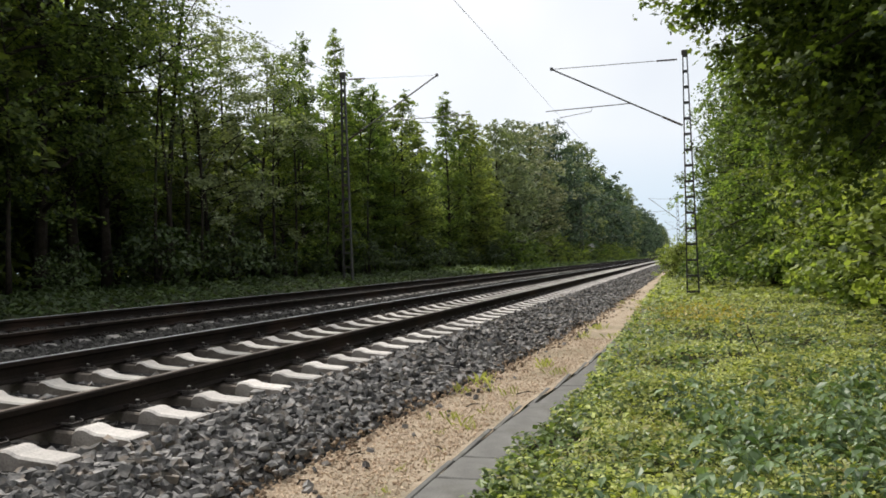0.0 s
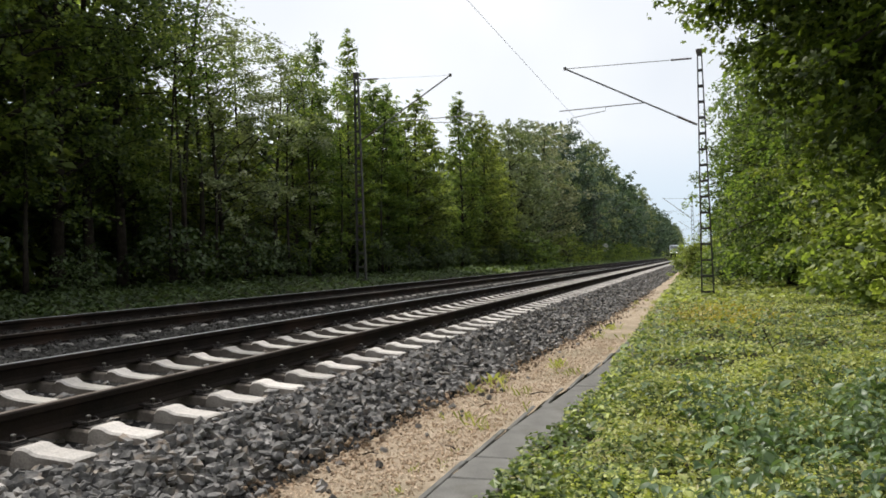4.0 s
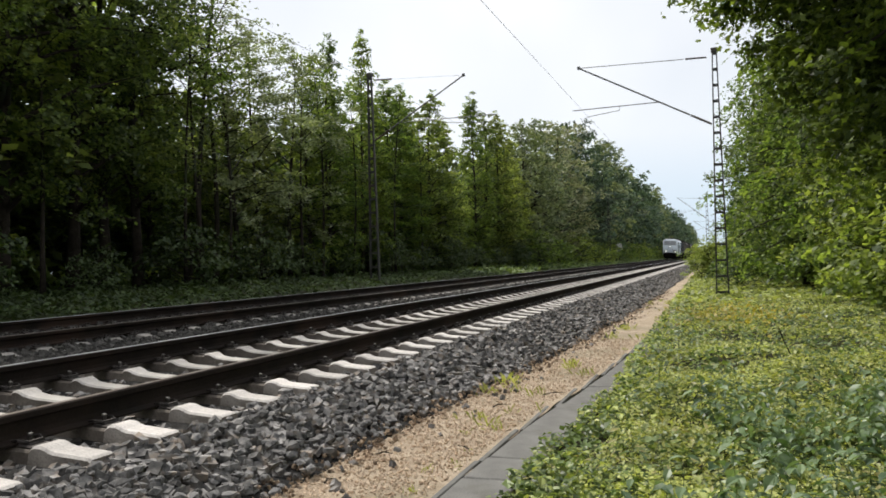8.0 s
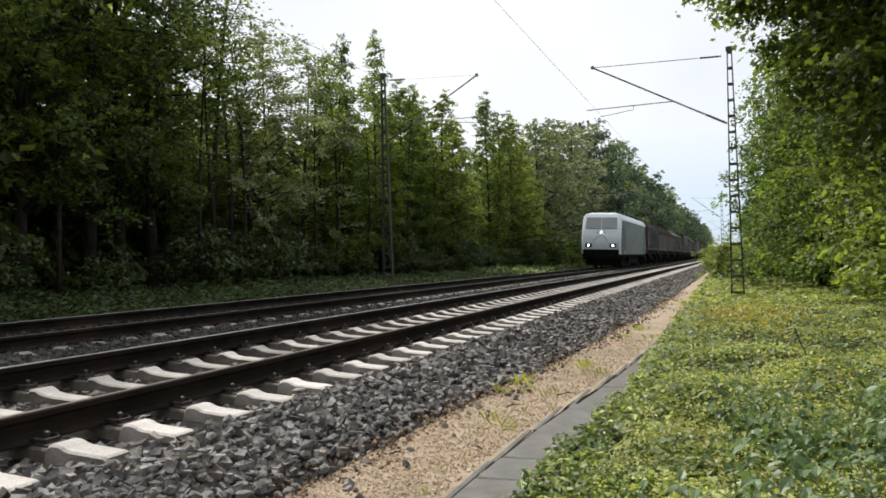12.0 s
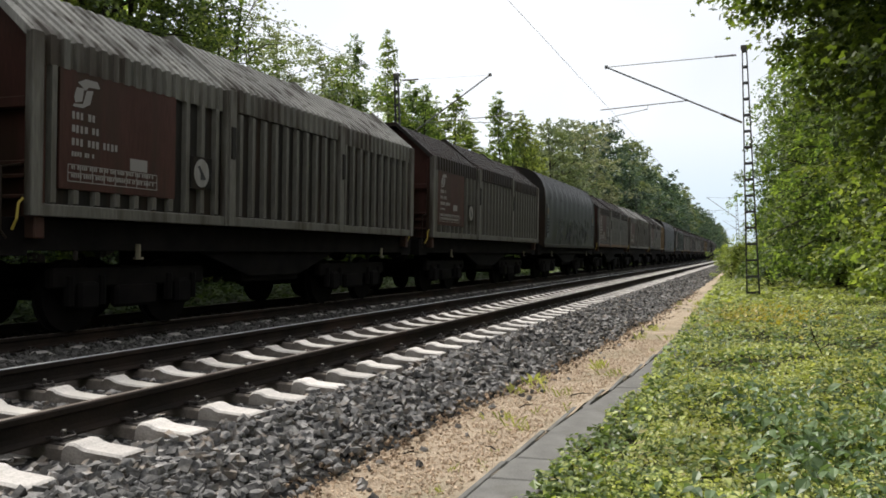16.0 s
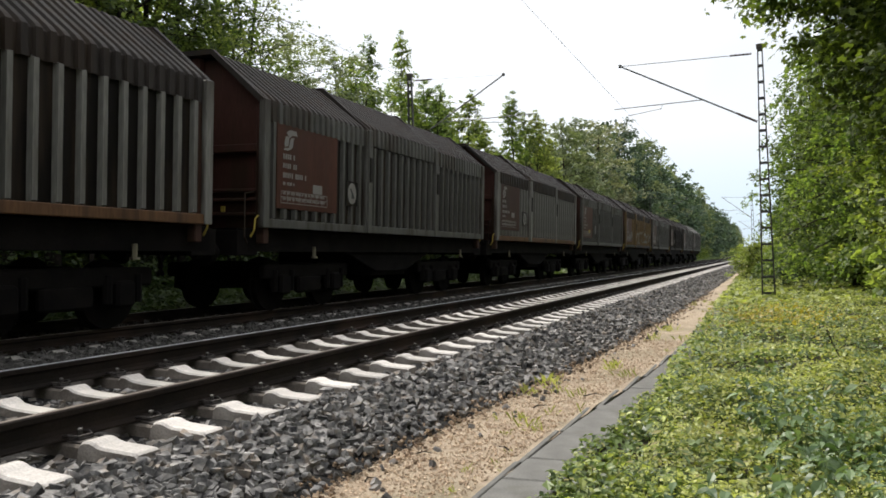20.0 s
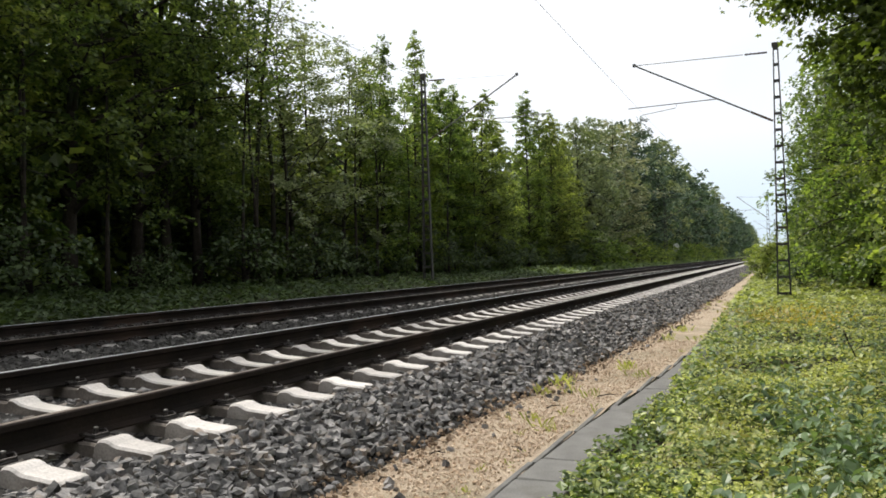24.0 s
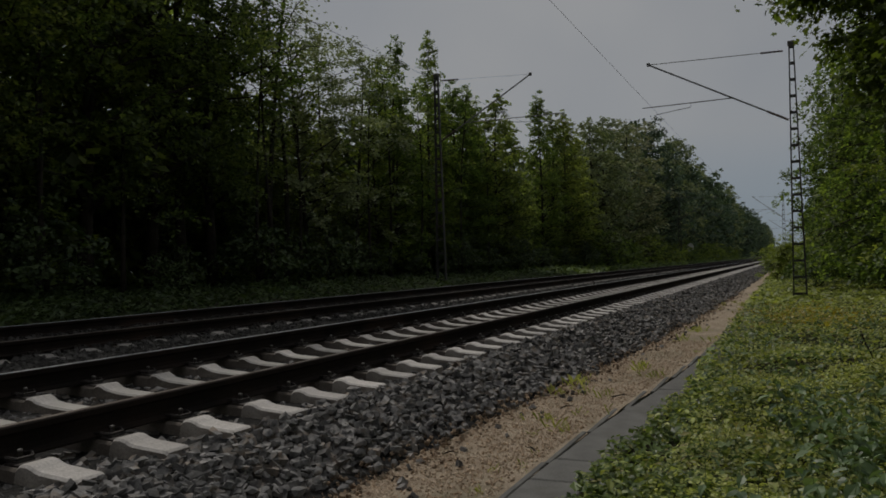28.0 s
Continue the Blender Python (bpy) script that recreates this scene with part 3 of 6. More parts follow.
    way = td[tw] + r.normal(size=(n_leaf, 3)) * .6
    ok = pos[:, 2] > .1
    return s.mesh("trunk", M_BARK, True), leaves(pos[ok], leaf, mat, "crown", form=form, nrm=nrm[ok], way=way[ok])


KINDS = {}


def kind(key, *a, **k):
    KINDS[key] = tree_parts(*a, **k)


kind("dark1", 11, 14.0, 3.4, .12, 50, 19500, .110, M_LEAF_DARK, spire=.32, trunk=.17, clump=1.25)
kind("dark2", 12, 13.5, 2.9, .14, 48, 16000, .110, M_LEAF_DARK, spire=.45, trunk=.15, clump=1.25)
kind("ash1", 13, 12.0, 1.9, .05, 84, 15000, .13, M_LEAF_MID, spire=.85, trunk=.10, clump=.72, twigs=9)
kind("ash2", 14, 12.0, 1.8, .06, 90, 11500, .12, M_LEAF_MID, spire=1.05, trunk=.09, clump=.72, twigs=9)
kind("thin1", 15, 12.5, 2.4, .38, 20, 900, .12, M_LEAF_PALE, spire=.4, trunk=.10, lean=1.3, clump=.85)
kind("grey1", 35, 11.0, 2.9, .20, 36, 8000, .115, M_LEAF_PALE, spire=.38, trunk=.10, clump=.95)
kind("back1", 16, 13.0, 3.4, .03, 36, 3700, .32, M_LEAF_DARK, spire=.45, clump=1.5)
kind("back2", 17, 12.0, 3.1, .03, 36, 4000, .29, M_LEAF_MID, spire=.5, clump=1.4)
kind("dark3", 29, 13.5, 2.3, .03, 66, 12500, .17, M_LEAF_DARK, spire=.8, trunk=.15, clump=1.1)
kind("pole1", 30, 12.0, 1.5, .52, 18, 1100, .15, M_LEAF_MID, spire=.5, trunk=.085, lean=.5)
kind("hedge1", 26, 5.0, 2.6, .01, 26, 1700, .40, M_LEAF_WEED, spire=.25, clump=1.8)
kind("big1", 18, 18.0, 4.8, .03, 36, 2400, .64, M_LEAF_COOL, spire=.4, clump=2.0, trunk=.25)
kind("big2", 19, 18.0, 4.6, .03, 36, 2400, .62, M_LEAF_PALE, spire=.4, clump=2.0, trunk=.25)
kind("fine1", 32, 18.0, 4.6, .03, 60, 8500, .33, M_LEAF_COOL, spire=.45, clump=1.9, trunk=.25)
kind("fine2", 33, 18.0, 4.4, .03, 60, 8500, .31, M_LEAF_PALE, spire=.45, clump=1.7, trunk=.25)
kind("fine4", 34, 18.0, 4.6, .03, 60, 8000, .29, M_BLOSSOM, spire=.4, clump=1.7, trunk=.25)
kind("big3", 20, 18.0, 4.6, .03, 36, 2400, .63, M_LEAF_COOL, spire=.5, clump=2.0, trunk=.25)
kind("side3", 36, 12.5, 4.0, .02, 70, 25000, .11, M_LEAF_MAPLE, spire=.3, trunk=.15, clump=1.15, low=.8)
kind("side1", 21, 12.5, 4.0, .02, 56, 16000, .15, M_LEAF_MAPLE, spire=.3, trunk=.15, clump=1.3, low=.8)
kind("side2", 27, 11.0, 3.6, .02, 50, 13000, .15, M_LEAF_MAPLE, spire=.35, trunk=.13, clump=1.3, low=.8)
kind("birch1", 22, 13.0, 3.2, .06, 56, 11000, .16, M_LEAF_MID, spire=.5, trunk=.12, droop=.5, clump=1.1, low=.7)
kind("shrub1", 23, 2.6, 1.3, .02, 24, 1600, .16, M_LEAF_MID, spire=.4, trunk=.03, clump=1.0, low=.8)
kind("shrub2", 24, 2.2, 1.4, .02, 24, 1600, .16, M_LEAF_WEED, spire=.3, trunk=.03, clump=1.0, low=.8)
kind("shrub3", 25, 2.6, 1.5, .02, 28, 3200, .125, M_LEAF_BUSH, spire=.3, trunk=.03, clump=.8, low=.9)


# the tree whose boughs hang over the verge close by
def overhang(n=68):
    """Ends of the boughs that hang over the verge, seen from the trunk's foot."""
    r, out = random.Random(5), []
    for _ in range(n):
        y = r.uniform(8.4, 12.6)
        x = r.uniform(-.05, 1.75) * y / 9
        low = 1.34 + (2.45 - 1.27 * x * 9 / y) * y / 9
        out.append((x - 4.8, y - 9.8, low + .56 - .20 * min(1, max(0, x * 9 / y)) + r.uniform(0, 1.2)))
    return out


kind("near1", 28, 9.5, 3.6, .42, 14, 50000, .100, M_LEAF_SHADE, spire=.22, trunk=.16, clump=1.1, boughs=overhang(), form=LOBED, twigs=6)


def plant(key, name, x, y, z, scale, label, category, group, wide=1.0, turn=None):
    ob = base(name, label, category, group)
    ob.matrix_world = pose(x, y, z, random.uniform(-2, 2), random.uniform(-2, 2), random.uniform(0, 360) if turn is None else turn) @ Matrix.Diagonal((scale * wide, scale * wide, scale, 1))
    t, c = KINDS[key]
    part("trunk" if name == "tree" else "stem", t, None, ob)
    part("crown" if name == "tree" else "foliage", c, None, ob)
    return ob


def ground_z(x):
    return float(np.interp(x, [-60, -30, -15, -13, -11.3, -1, .5, 2.5, 5, 12], [.85, .9, .85, .70, .58, -.02, 0, .06, .15, .3]))


L_DARK = "tall dark green broadleaf tree at the wood's edge"
L_ASH = "slender fresh green young ash tree beside the line"
L_THIN = "thin sparse pale-leaved tree with bare stem"
L_GREY = "pale grey-green leafy tree with slender stem"
L_PALE = "pale olive full-crowned tree in the tree line"
L_CREAM = "tall tree with cream blossom in the tree line"
L_BIG = "large full-crowned broadleaf tree in the tree line"
L_RIGHT = "leafy yellow-green tree overhanging the grass verge"
KIND_HEIGHT = {"dark3": 13.5, "back1": 13.0, "back2": 12, "dark1": 14, "dark2": 13.5, "thin1": 12.5, "grey1": 11, "ash1": 12, "ash2": 12, "pole1": 12, "fine1": 18, "fine2": 18, "fine4": 18}


def woods():
    """The wood on the far side, row behind row."""
    hs = lambda y: float(np.interp(y, [0, 12, 18, 20, 28, 33, 38, 44, 46, 48, 53, 66, 84, 114, 172, 264, 500], [15, 15, 14.5, 9.5, 9.4, 9.8, 9.4, 9.4, 7.6, 8.0, 11.2, 12.4, 14.2, 17.6, 18.4, 19.5, 22]))
    for y in range(-42, 0, 6):
        plant("back1", "tree", -15.4 + random.uniform(-.7, .7), y, .85, 1.1 * random.uniform(.92, 1.05), L_DARK, "tree", "trees of the wood beyond the tracks")
    # the front row, tree by tree along the line: place, height, kind
    for y, x, h, k, lab in ((1.5, -15.6, 14.8, "dark1", L_DARK), (4.2, -15.0, 15.2, "dark2", L_DARK), (6.6, -15.9, 14.6, "dark1", L_DARK), (9.0, -15.2, 15.0, "dark1", L_DARK), (11.2, -15.7, 14.2, "dark2", L_DARK),
                            (13.4, -15.2, 15.0, "dark1", L_DARK), (15.6, -15.6, 14.6, "dark2", L_DARK), (17.2, -15.8, 14.0, "dark2", L_DARK), (18.0, -15.6, 13.6, "dark2", L_DARK),
                            (20.5, -15.2, 13.0, "thin1", L_THIN), (21.6, -15.6, 11.6, "thin1", L_THIN), (22.4, -15.3, 9.0, "grey1", L_GREY), (24.9, -15.9, 9.4, "grey1", L_GREY), (26.4, -15.5, 9.1, "grey1", L_GREY), (19.9, -16.8, 6.8, "dark3", L_DARK), (22.3, -17.0, 6.4, "dark3", L_DARK), (24.4, -16.8, 6.8, "dark3", L_DARK), (26.6, -16.9, 6.3, "dark3", L_DARK),
                            (28.0, -15.6, 8.4, "ash2", L_ASH), (29.2, -15.3, 10.2, "ash2", L_ASH), (30.6, -15.9, 8.2, "ash1", L_ASH), (32.4, -15.4, 11.3, "ash2", L_ASH), (33.8, -15.6, 9.0, "ash1", L_ASH), (35.6, -15.2, 9.7, "ash1", L_ASH), (37.6, -15.5, 9.9, "ash1", L_ASH),
                            (39.4, -15.9, 9.3, "ash1", L_ASH), (41.2, -15.3, 10.2, "dark3", L_DARK), (43.4, -15.6, 9.2, "dark3", L_DARK), (46.8, -15.2, 6.0, "ash1", L_ASH),
                            (50.2, -15.3, 11.9, "ash1", L_ASH), (53.0, -15.5, 10.8, "dark3", L_DARK), (55.4, -15.2, 11.5, "dark3", L_DARK), (58.4, -15.6, 10.8, "dark3", L_DARK), (61.0, -15.8, 10.6, "dark3", L_DARK),
                            (65.0, -15.6, 12.6, "fine2", L_PALE), (69.4, -15.4, 13.4, "fine2", L_PALE), (74.5, -16.2, 13.2, "fine2", L_PALE), (80.5, -15.6, 15.0, "fine4", L_CREAM), (87.0, -16.4, 15.4, "fine2", L_PALE),
                            (96.0, -15.6, 17.4, "fine1", L_BIG), (105.0, -16.0, 17.2, "fine1", L_BIG), (114.0, -15.4, 17.8, "fine2", L_PALE), (123.0, -16.0, 18.6, "fine1", L_BIG)):
        plant(k, "tree", x, y, ground_z(x), h / KIND_HEIGHT[k] / (.985 if k != "thin1" else 1), lab, "tree", "trees of the wood beyond the tracks", wide=min(1.25, max(1.0, KIND_HEIGHT[k] / h)) if k != "fine2" else 1.0)
    for x0, step, lift in ((-18.8, 2.8, .80), (-22.5, 3.4, .78), (-27.5, 4.4, .78)):
        y = 0.0
        while y < 62:
            k = random.choice(["back1", "back2", "back1"])
            x = x0 + random.uniform(-1, 1)
            cut = .78 if y < 9 else .50 if 17.0 < y < 28 else (.62 if 43.5 < y < 49.5 else 1.0)
            plant(k, "tree", x, y * (-x0 / 15.6), .85, hs(y) / 12.5 * lift * cut * (-x0 / 15.6) ** .75 * random.uniform(.86, 1.0), L_DARK, "tree", "trees deeper in the wood", 1.15)
            y += step * random.uniform(.8, 1.2)
    for x0 in (-21, -25, -34):
        for i in range(24):
            plant("hedge1", "shrub", x0 + random.uniform(-1, 1), 2 + i * 5.2 + random.uniform(-.6, .6), .85, random.uniform(1.1, 1.5), "dense dark undergrowth deep in the wood", "shrub", "thicket deep in the wood")
    y = 66.0
    while y < 128:
        plant(random.choice(["big1", "big3", "big1", "big2"]), "tree", -22.5 + random.uniform(-1.2, 1.2), y, .8, hs(y) / 18.0 * random.uniform(.84, .98), L_BIG, "tree", "tree line far down the track")
        y += 7.0
    while y < 700:
        for x0 in ((-16.0, -22.5) if y < 220 else (-18,)):
            x = x0 + random.uniform(-1.2, 1.2)
            plant(random.choice(["big1", "big1", "big3", "big2"]), "tree", x, y + random.uniform(-1, 1), .8, hs(y) / 18.0 * random.uniform(.84, 1.08), L_BIG, "tree", "tree line far down the track", 1.0)
        y += 5.0 + y * .026
    for y in (11.3, 11.65, 13.8, 18.8, 19.55, 21.2, 25.7, 27.3, 30.0, 34.2, 38.0):
        x = -14.5 + random.uniform(-.1, .1)
        plant("pole1", "tree", x, y, ground_z(x), random.uniform(.7, .85), "slender bare-stemmed young tree at the wood's edge", "tree", "trees of the wood beyond the tracks")
    for i in range(18):
        y = 4 + i * 3.6 + random.uniform(-.5, .5)
        x = -14.0 + random.uniform(-.9, .5)
        plant("shrub2", "shrub", x, y, ground_z(x), random.uniform(.4, .85), "dark green undergrowth shrub at the wood's foot", "shrub", "undergrowth of the wood")
    for i in range(26):
        y = 2 + i * 2.2 + random.uniform(-.6, .6)
        x = -17.5 + random.uniform(-1.5, 1.2)
        plant(random.choice(["shrub1", "shrub2", "shrub2"]), "shrub", x, y * 1.1, .85, random.uniform(.9, 1.7), "shaded undergrowth shrub inside the wood", "shrub", "undergrowth of the wood")


woods()


def right_side():
    """Trees and shrubs on the near side, over the verge, and unseen trees behind the camera, added to shade the train.
    """
    nt = plant("near1", "tree", 4.8, 9.8, .1, 1.0, "maple-like tree with boughs hanging over the verge", "tree", "trees beside the verge")
    nt.matrix_world = pose(4.8, 9.8, .1)
    for x, y, k, sc in ((3.1, 31.0, "birch1", .92), (2.3, 38.0, "birch1", .90), (2.9, 41.0, "birch1", .85), (3.3, 33.0, "side1", .72), (3.9, 27.5, "birch1", .80), (3.1, 50.0, "side2", .95), (7.2, 6.0, "side1", .85), (6.6, 13.5, "side3", .95), (6.0, 18.5, "side3", .90), (9.0, 17.5, "dark1", .9), (5.7, 23.5, "side3", .85), (5.4, 29.5, "birch1", .85), (9.0, 25.0, "dark2", .95),
                        (5.0, 36.0, "birch1", .95), (8.5, 33, "back2", 1.1), (5.2, 42.0, "side1", .95), (5.0, 49.0, "side2", 1.0), (8.5, 42, "back2", 1.15), (5.2, 57.0, "side1", 1.0), (5.0, 66.0, "birch1", 1.0),
                        (5.3, 76.0, "big2", .62), (5.4, 88.0, "big1", .66), (5.8, 102.0, "big1", .7), (6, 118.0, "big2", .75), (6, 138.0, "big1", .8), (6, 160, "big3", .85), (6, 190, "big1", .9), (6.5, 230, "big1", .95), (7, 290, "big3", 1), (7, 380, "big1", 1.0),
                        # out of view behind the camera, added to keep skylight off the wagon sides
                        (5.5, -1.0, "back2", .95), (7.5, -6, "back1", .9), (5.2, -9, "back2", .95), (6, -16, "back1", .95), (5.5, -23, "back2", 1.0), (6, -31, "back1", .95), (6, -40, "back1", 1.0)):
        plant(k, "tree", x, y, ground_z(x), sc, L_RIGHT, "tree", "trees beside the verge")
    for i in range(36):
        y = 13.5 + i * 1.35
        x = 4.0 + random.uniform(-.5, .9) + max(0, (22 - y)) * .05
        plant(random.choice(["shrub3", "shrub1", "shrub3"]), "shrub", x, y, ground_z(x), random.uniform(.7, 1.35), "bright green leafy shrub along the verge", "shrub", "shrubs beside the verge")
    for x, y, sc in ((-.85, 46.4, .66), (-.25, 45.6, .74), (.45, 46.2, .80), (1.1, 45.5, .82), (1.9, 46, .85), (2.7, 44, .85), (.0, 48.5, .75), (1.7, 49, .9)):
        plant("shrub3", "shrub", x, y, 0, sc, "rounded bright green bush beside the mast", "shrub", "bushes by the line", 1.1)
    plant("shrub2", "shrub", .75, 34, 0, .50, "small dark green bush at the verge", "shrub", "bushes by the line", 1.2)
    for i in range(16):
        y = 60 + i * 9
        plant("shrub1", "shrub", -13 + random.uniform(-.6, .3), y, .68, random.uniform(.6, 1.1), "low green shrub along the far verge", "shrub", "shrubs beyond the tracks", 1.5)


right_side()


def herb_edge(y):
    """Where the green of the near verge begins beside the cable trough, growing over its lids farther on."""
    return np.interp(y, [2.3, 4.0, 5.2, 6.3, 8.4, 13.3, 20, 49, 90], [-1.10, -1.14, -1.20, -1.10, -1.06, -1.13, -1.22, -1.50, -1.6]) + .07 * smooth_noise(y, y * .7, .12) + .05 * smooth_noise(y, y, .4)


def herbs():
    """Low leafy plants on the near verge and along the far one."""
    def low_far(y):
        """The growth is lower farther on, towards the mast."""
        return np.interp(y, [8, 14, 21, 28, 40], [1, .70, .36, .36, .7])

    def ground(x, y):
        """The soil with the low mounds of the verge, flat beside the trough."""
        return np.array([ground_z(a) for a in x]) + np.clip((x + .9) / .9, 0, 1) * (.06 + .10 * smooth_noise(x, y, .75, 5.0)).clip(0) * low_far(y)


    def patch(x0, x1, y0, y1, n, size, hmax, mat, name, label, form, edge=True, zb=None, up=.55, seed=None, share=0.0, narrow=.62):
        """A leafy layer; seed and share: only where a patchy field of its own lies above that share."""
        x, y = rng.uniform(x0, x1, n), y0 * (y1 / y0) ** rng.uniform(0, 1, n)
        keep = (x > herb_edge(y)) if edge else np.full(n, True)
        if y0 < 2.5:      # fades into the trodden ground
            keep &= rng.uniform(size=n) < .25 + (y - y0) / .7
        if seed is not None:
            keep &= smooth_noise(x, y, .55, seed) + .5 * smooth_noise(x, y, .17, seed + 3) + rng.normal(size=n) * .15 > share
        x, y = x[keep], y[keep]
        hill = .55 + .45 * smooth_noise(x, y, .45, 2.0) + .25 * smooth_noise(x, y, .16, 1.0)
        if edge:
            hill *= np.clip((x - herb_edge(y)) / .5, .25, 1) * low_far(y)
        z = (ground(x, y) if zb is None else zb(x)) + hmax * np.clip(hill, .08, 1.3) * rng.uniform(.2, 1, len(x)) ** .8
        if edge:      # creeping over the trough's lids
            z = np.maximum(z, np.where(x < -.6, .034 + .07 * rng.uniform(size=len(x)), -1))
        me = leaves(np.stack([x, y, z], 1), size * rng.uniform(.7, 1.35, len(x)), mat, name, up, form, narrow)
        return tagged(new(name, me), label, "plants", "", "stuff")

    def stalks(x, y, height, tiers, size, mat, name, label, form=OVATE, narrow=.62, droop=.30):
        """Upright plants: pairs of leaves facing each other, tier over tier, each pair turned against the last."""
        m = len(x)
        z0, az = ground(x, y), rng.uniform(0, 6.28, m)
        tilt = rng.normal(size=(m, 2)) * .16
        pos, nrm, way, sz = [], [], [], []
        stem = Shape()
        for i in range(m):
            stem.tube([(x[i], y[i], z0[i]), (x[i] + tilt[i, 0] * height[i], y[i] + tilt[i, 1] * height[i], z0[i] + height[i])], [.0022, .0014], 3, False)
        for j in range(tiers):
            u = .30 + .70 * j / (tiers - 1)
            s = size * (1.1 - .55 * max(0, u - .45) / .55) * (height / height.mean()) ** .5 * rng.uniform(.8, 1.2, m)
            for side in (0, math.pi):
                a = az + j * 1.57 + side + rng.normal(size=m) * .25
                d = np.stack([np.cos(a), np.sin(a), np.full(m, .15 + .4 * (u > .95) - droop * (1 - u))], 1)
                c = np.stack([x + tilt[:, 0] * height * u, y + tilt[:, 1] * height * u, z0 + height * u], 1)
                pos.append(c + d * (s * .62)[:, None])
                nrm.append(np.array((0, 0, 1.0)) + d * (.30, .30, 0) + rng.normal(size=(m, 3)) * .22)
                way.append(d)
                sz.append(s)
        me = leaves(np.concatenate(pos), np.concatenate(sz), mat, name, form=form, narrow=narrow, nrm=np.concatenate(nrm), way=np.concatenate(way))
        ob = tagged(new(name, me), label, "plants", "", "stuff")
        part("stems", stem, M_LEAF_CREEP, ob)

    def spots(n, x0, x1, y0, y1, chance):
        x, y = rng.uniform(x0, x1, n), y0 * (y1 / y0) ** rng.uniform(0, 1, n)
        k = (rng.uniform(size=n) < chance(x, y)) & (x > herb_edge(y) + .16)
        return x[k], y[k]

    # tall nettles close by, thinning out towards the track and away
    x, y = spots(1500, -1.1, 3.4, 2.3, 8.5, lambda x, y: np.clip((x + .1 + .7 * np.clip(3.6 - y, 0, 1) + .8 * smooth_noise(x, y, .5, 6)) / .9, .0, 1) * np.clip((8.2 - y) / 3.0, 0, 1))
    stalks(x, y, rng.uniform(.30, .52, len(x)), 5, .088, M_LEAF_NETTLE, "verge_nettles", "taller grey-green nettles rising from the herbs")
    x, y = spots(1500, -1.15, 3.2, 2.3, 7.0, lambda x, y: np.clip(.30 + .8 * smooth_noise(x, y, .35, 9), 0, .9) * np.where((x > -.6) & (x < 1.3) & (y > 3.3), .35, 1))
    stalks(x, y, rng.uniform(.14, .30, len(x)), 3, .062, M_LEAF_HERB, "verge_balsam", "low broad-leaved green herbs at the verge's edge", narrow=.74)
    x, y = spots(1500, -1.1, 4.2, 7.0, 17, lambda x, y: np.clip(.25 + .8 * smooth_noise(x, y, .6, 12), 0, .9))
    stalks(x, y, rng.uniform(.16, .34, len(x)) * low_far(y), 3, .064, M_LEAF_NETTLE, "verge_weeds", "clumps of broad-leaved weeds on the verge", FOLDED, .74)
    # the low layer: dark creepers below, brighter and yellower patches over them
    patch(-1.3, 3.4, 2.3, 8, 23000, .055, .19, M_LEAF_CREEP, "verge_creepers", "dark green creepers matting the verge", FOLDED, narrow=.8)
    patch(-1.3, 3.2, 2.3, 8, 18000, .044, .23, M_LEAF_HERB, "verge_herbs", "dense low green herbs on the verge", FOLDED, seed=4.0, share=-.15)
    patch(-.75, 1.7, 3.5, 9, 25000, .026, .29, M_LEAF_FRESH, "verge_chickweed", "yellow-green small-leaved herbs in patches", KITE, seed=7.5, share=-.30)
    patch(-1.5, 4.6, 8, 22, 10000, .078, .16, M_LEAF_CREEP, "verge_creepers_beyond", "dark green low growth on the verge", KITE, narrow=.8)
    patch(-1.5, 4.6, 8, 22, 25000, .058, .24, M_LEAF_HERB, "verge_herbs_beyond", "low green herbs covering the verge", KITE, seed=4.0, share=-.2)
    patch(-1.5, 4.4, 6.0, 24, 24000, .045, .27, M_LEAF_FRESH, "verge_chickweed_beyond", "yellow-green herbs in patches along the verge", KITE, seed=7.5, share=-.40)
    patch(-1.7, 6.5, 22, 90, 22000, .16, .20, M_LEAF_HERB, "verge_herbs_far", "low green herbs along the line", KITE)
    for n, size, mat, name, label in ((12000, .07, M_LEAF_HERB, "trodden_herbs", "low green herbs trodden down on the verge"), (15000, .08, M_LEAF_CREEP, "trodden_creepers", "dark low creepers trodden down on the verge")):
        x, y = rng.uniform(-1.15, 4.6, n), rng.uniform(-7, 2.9, n)
        tall = .26 * rng.uniform(.15, 1, n) * np.clip(np.hypot(x, y) - .25, .12, 1)
        tagged(new(name, leaves(np.stack([x, y, ground(x, y) + tall], 1), size, mat, name, .55, KITE, .62)), label, "plants", "", "stuff")
    patch(-1.1, 3.4, 2.4, 30, 4500, .055, .32, M_LEAF_DRY, "dry_stalks", "yellowish drying leaves among the herbs", KITE, seed=2.2, share=0.0, narrow=.35)
    x = rng.normal(.15, .50, 700), rng.normal(14.8, 1.3, 700)
    pos = np.stack([x[0], x[1], .33 + rng.uniform(-.12, .08, 700)], 1)
    tagged(new("yellow_flowers", leaves(pos, .06, M_LEAF_YEL, "yellow_flowers", .6)), "patch of small yellow blossoms in the herbs", "flowers", "", "stuff")
    far = lambda x: np.interp(x, [-15.5, -13, -11.3, -10.5], [.85, .70, .58, .48])
    patch(-15.4, -10.6, 6, 40, 22000, .11, .34, M_LEAF_WEED, "far_verge_herbs", "green weeds between the farther track and the wood", KITE, False, far)
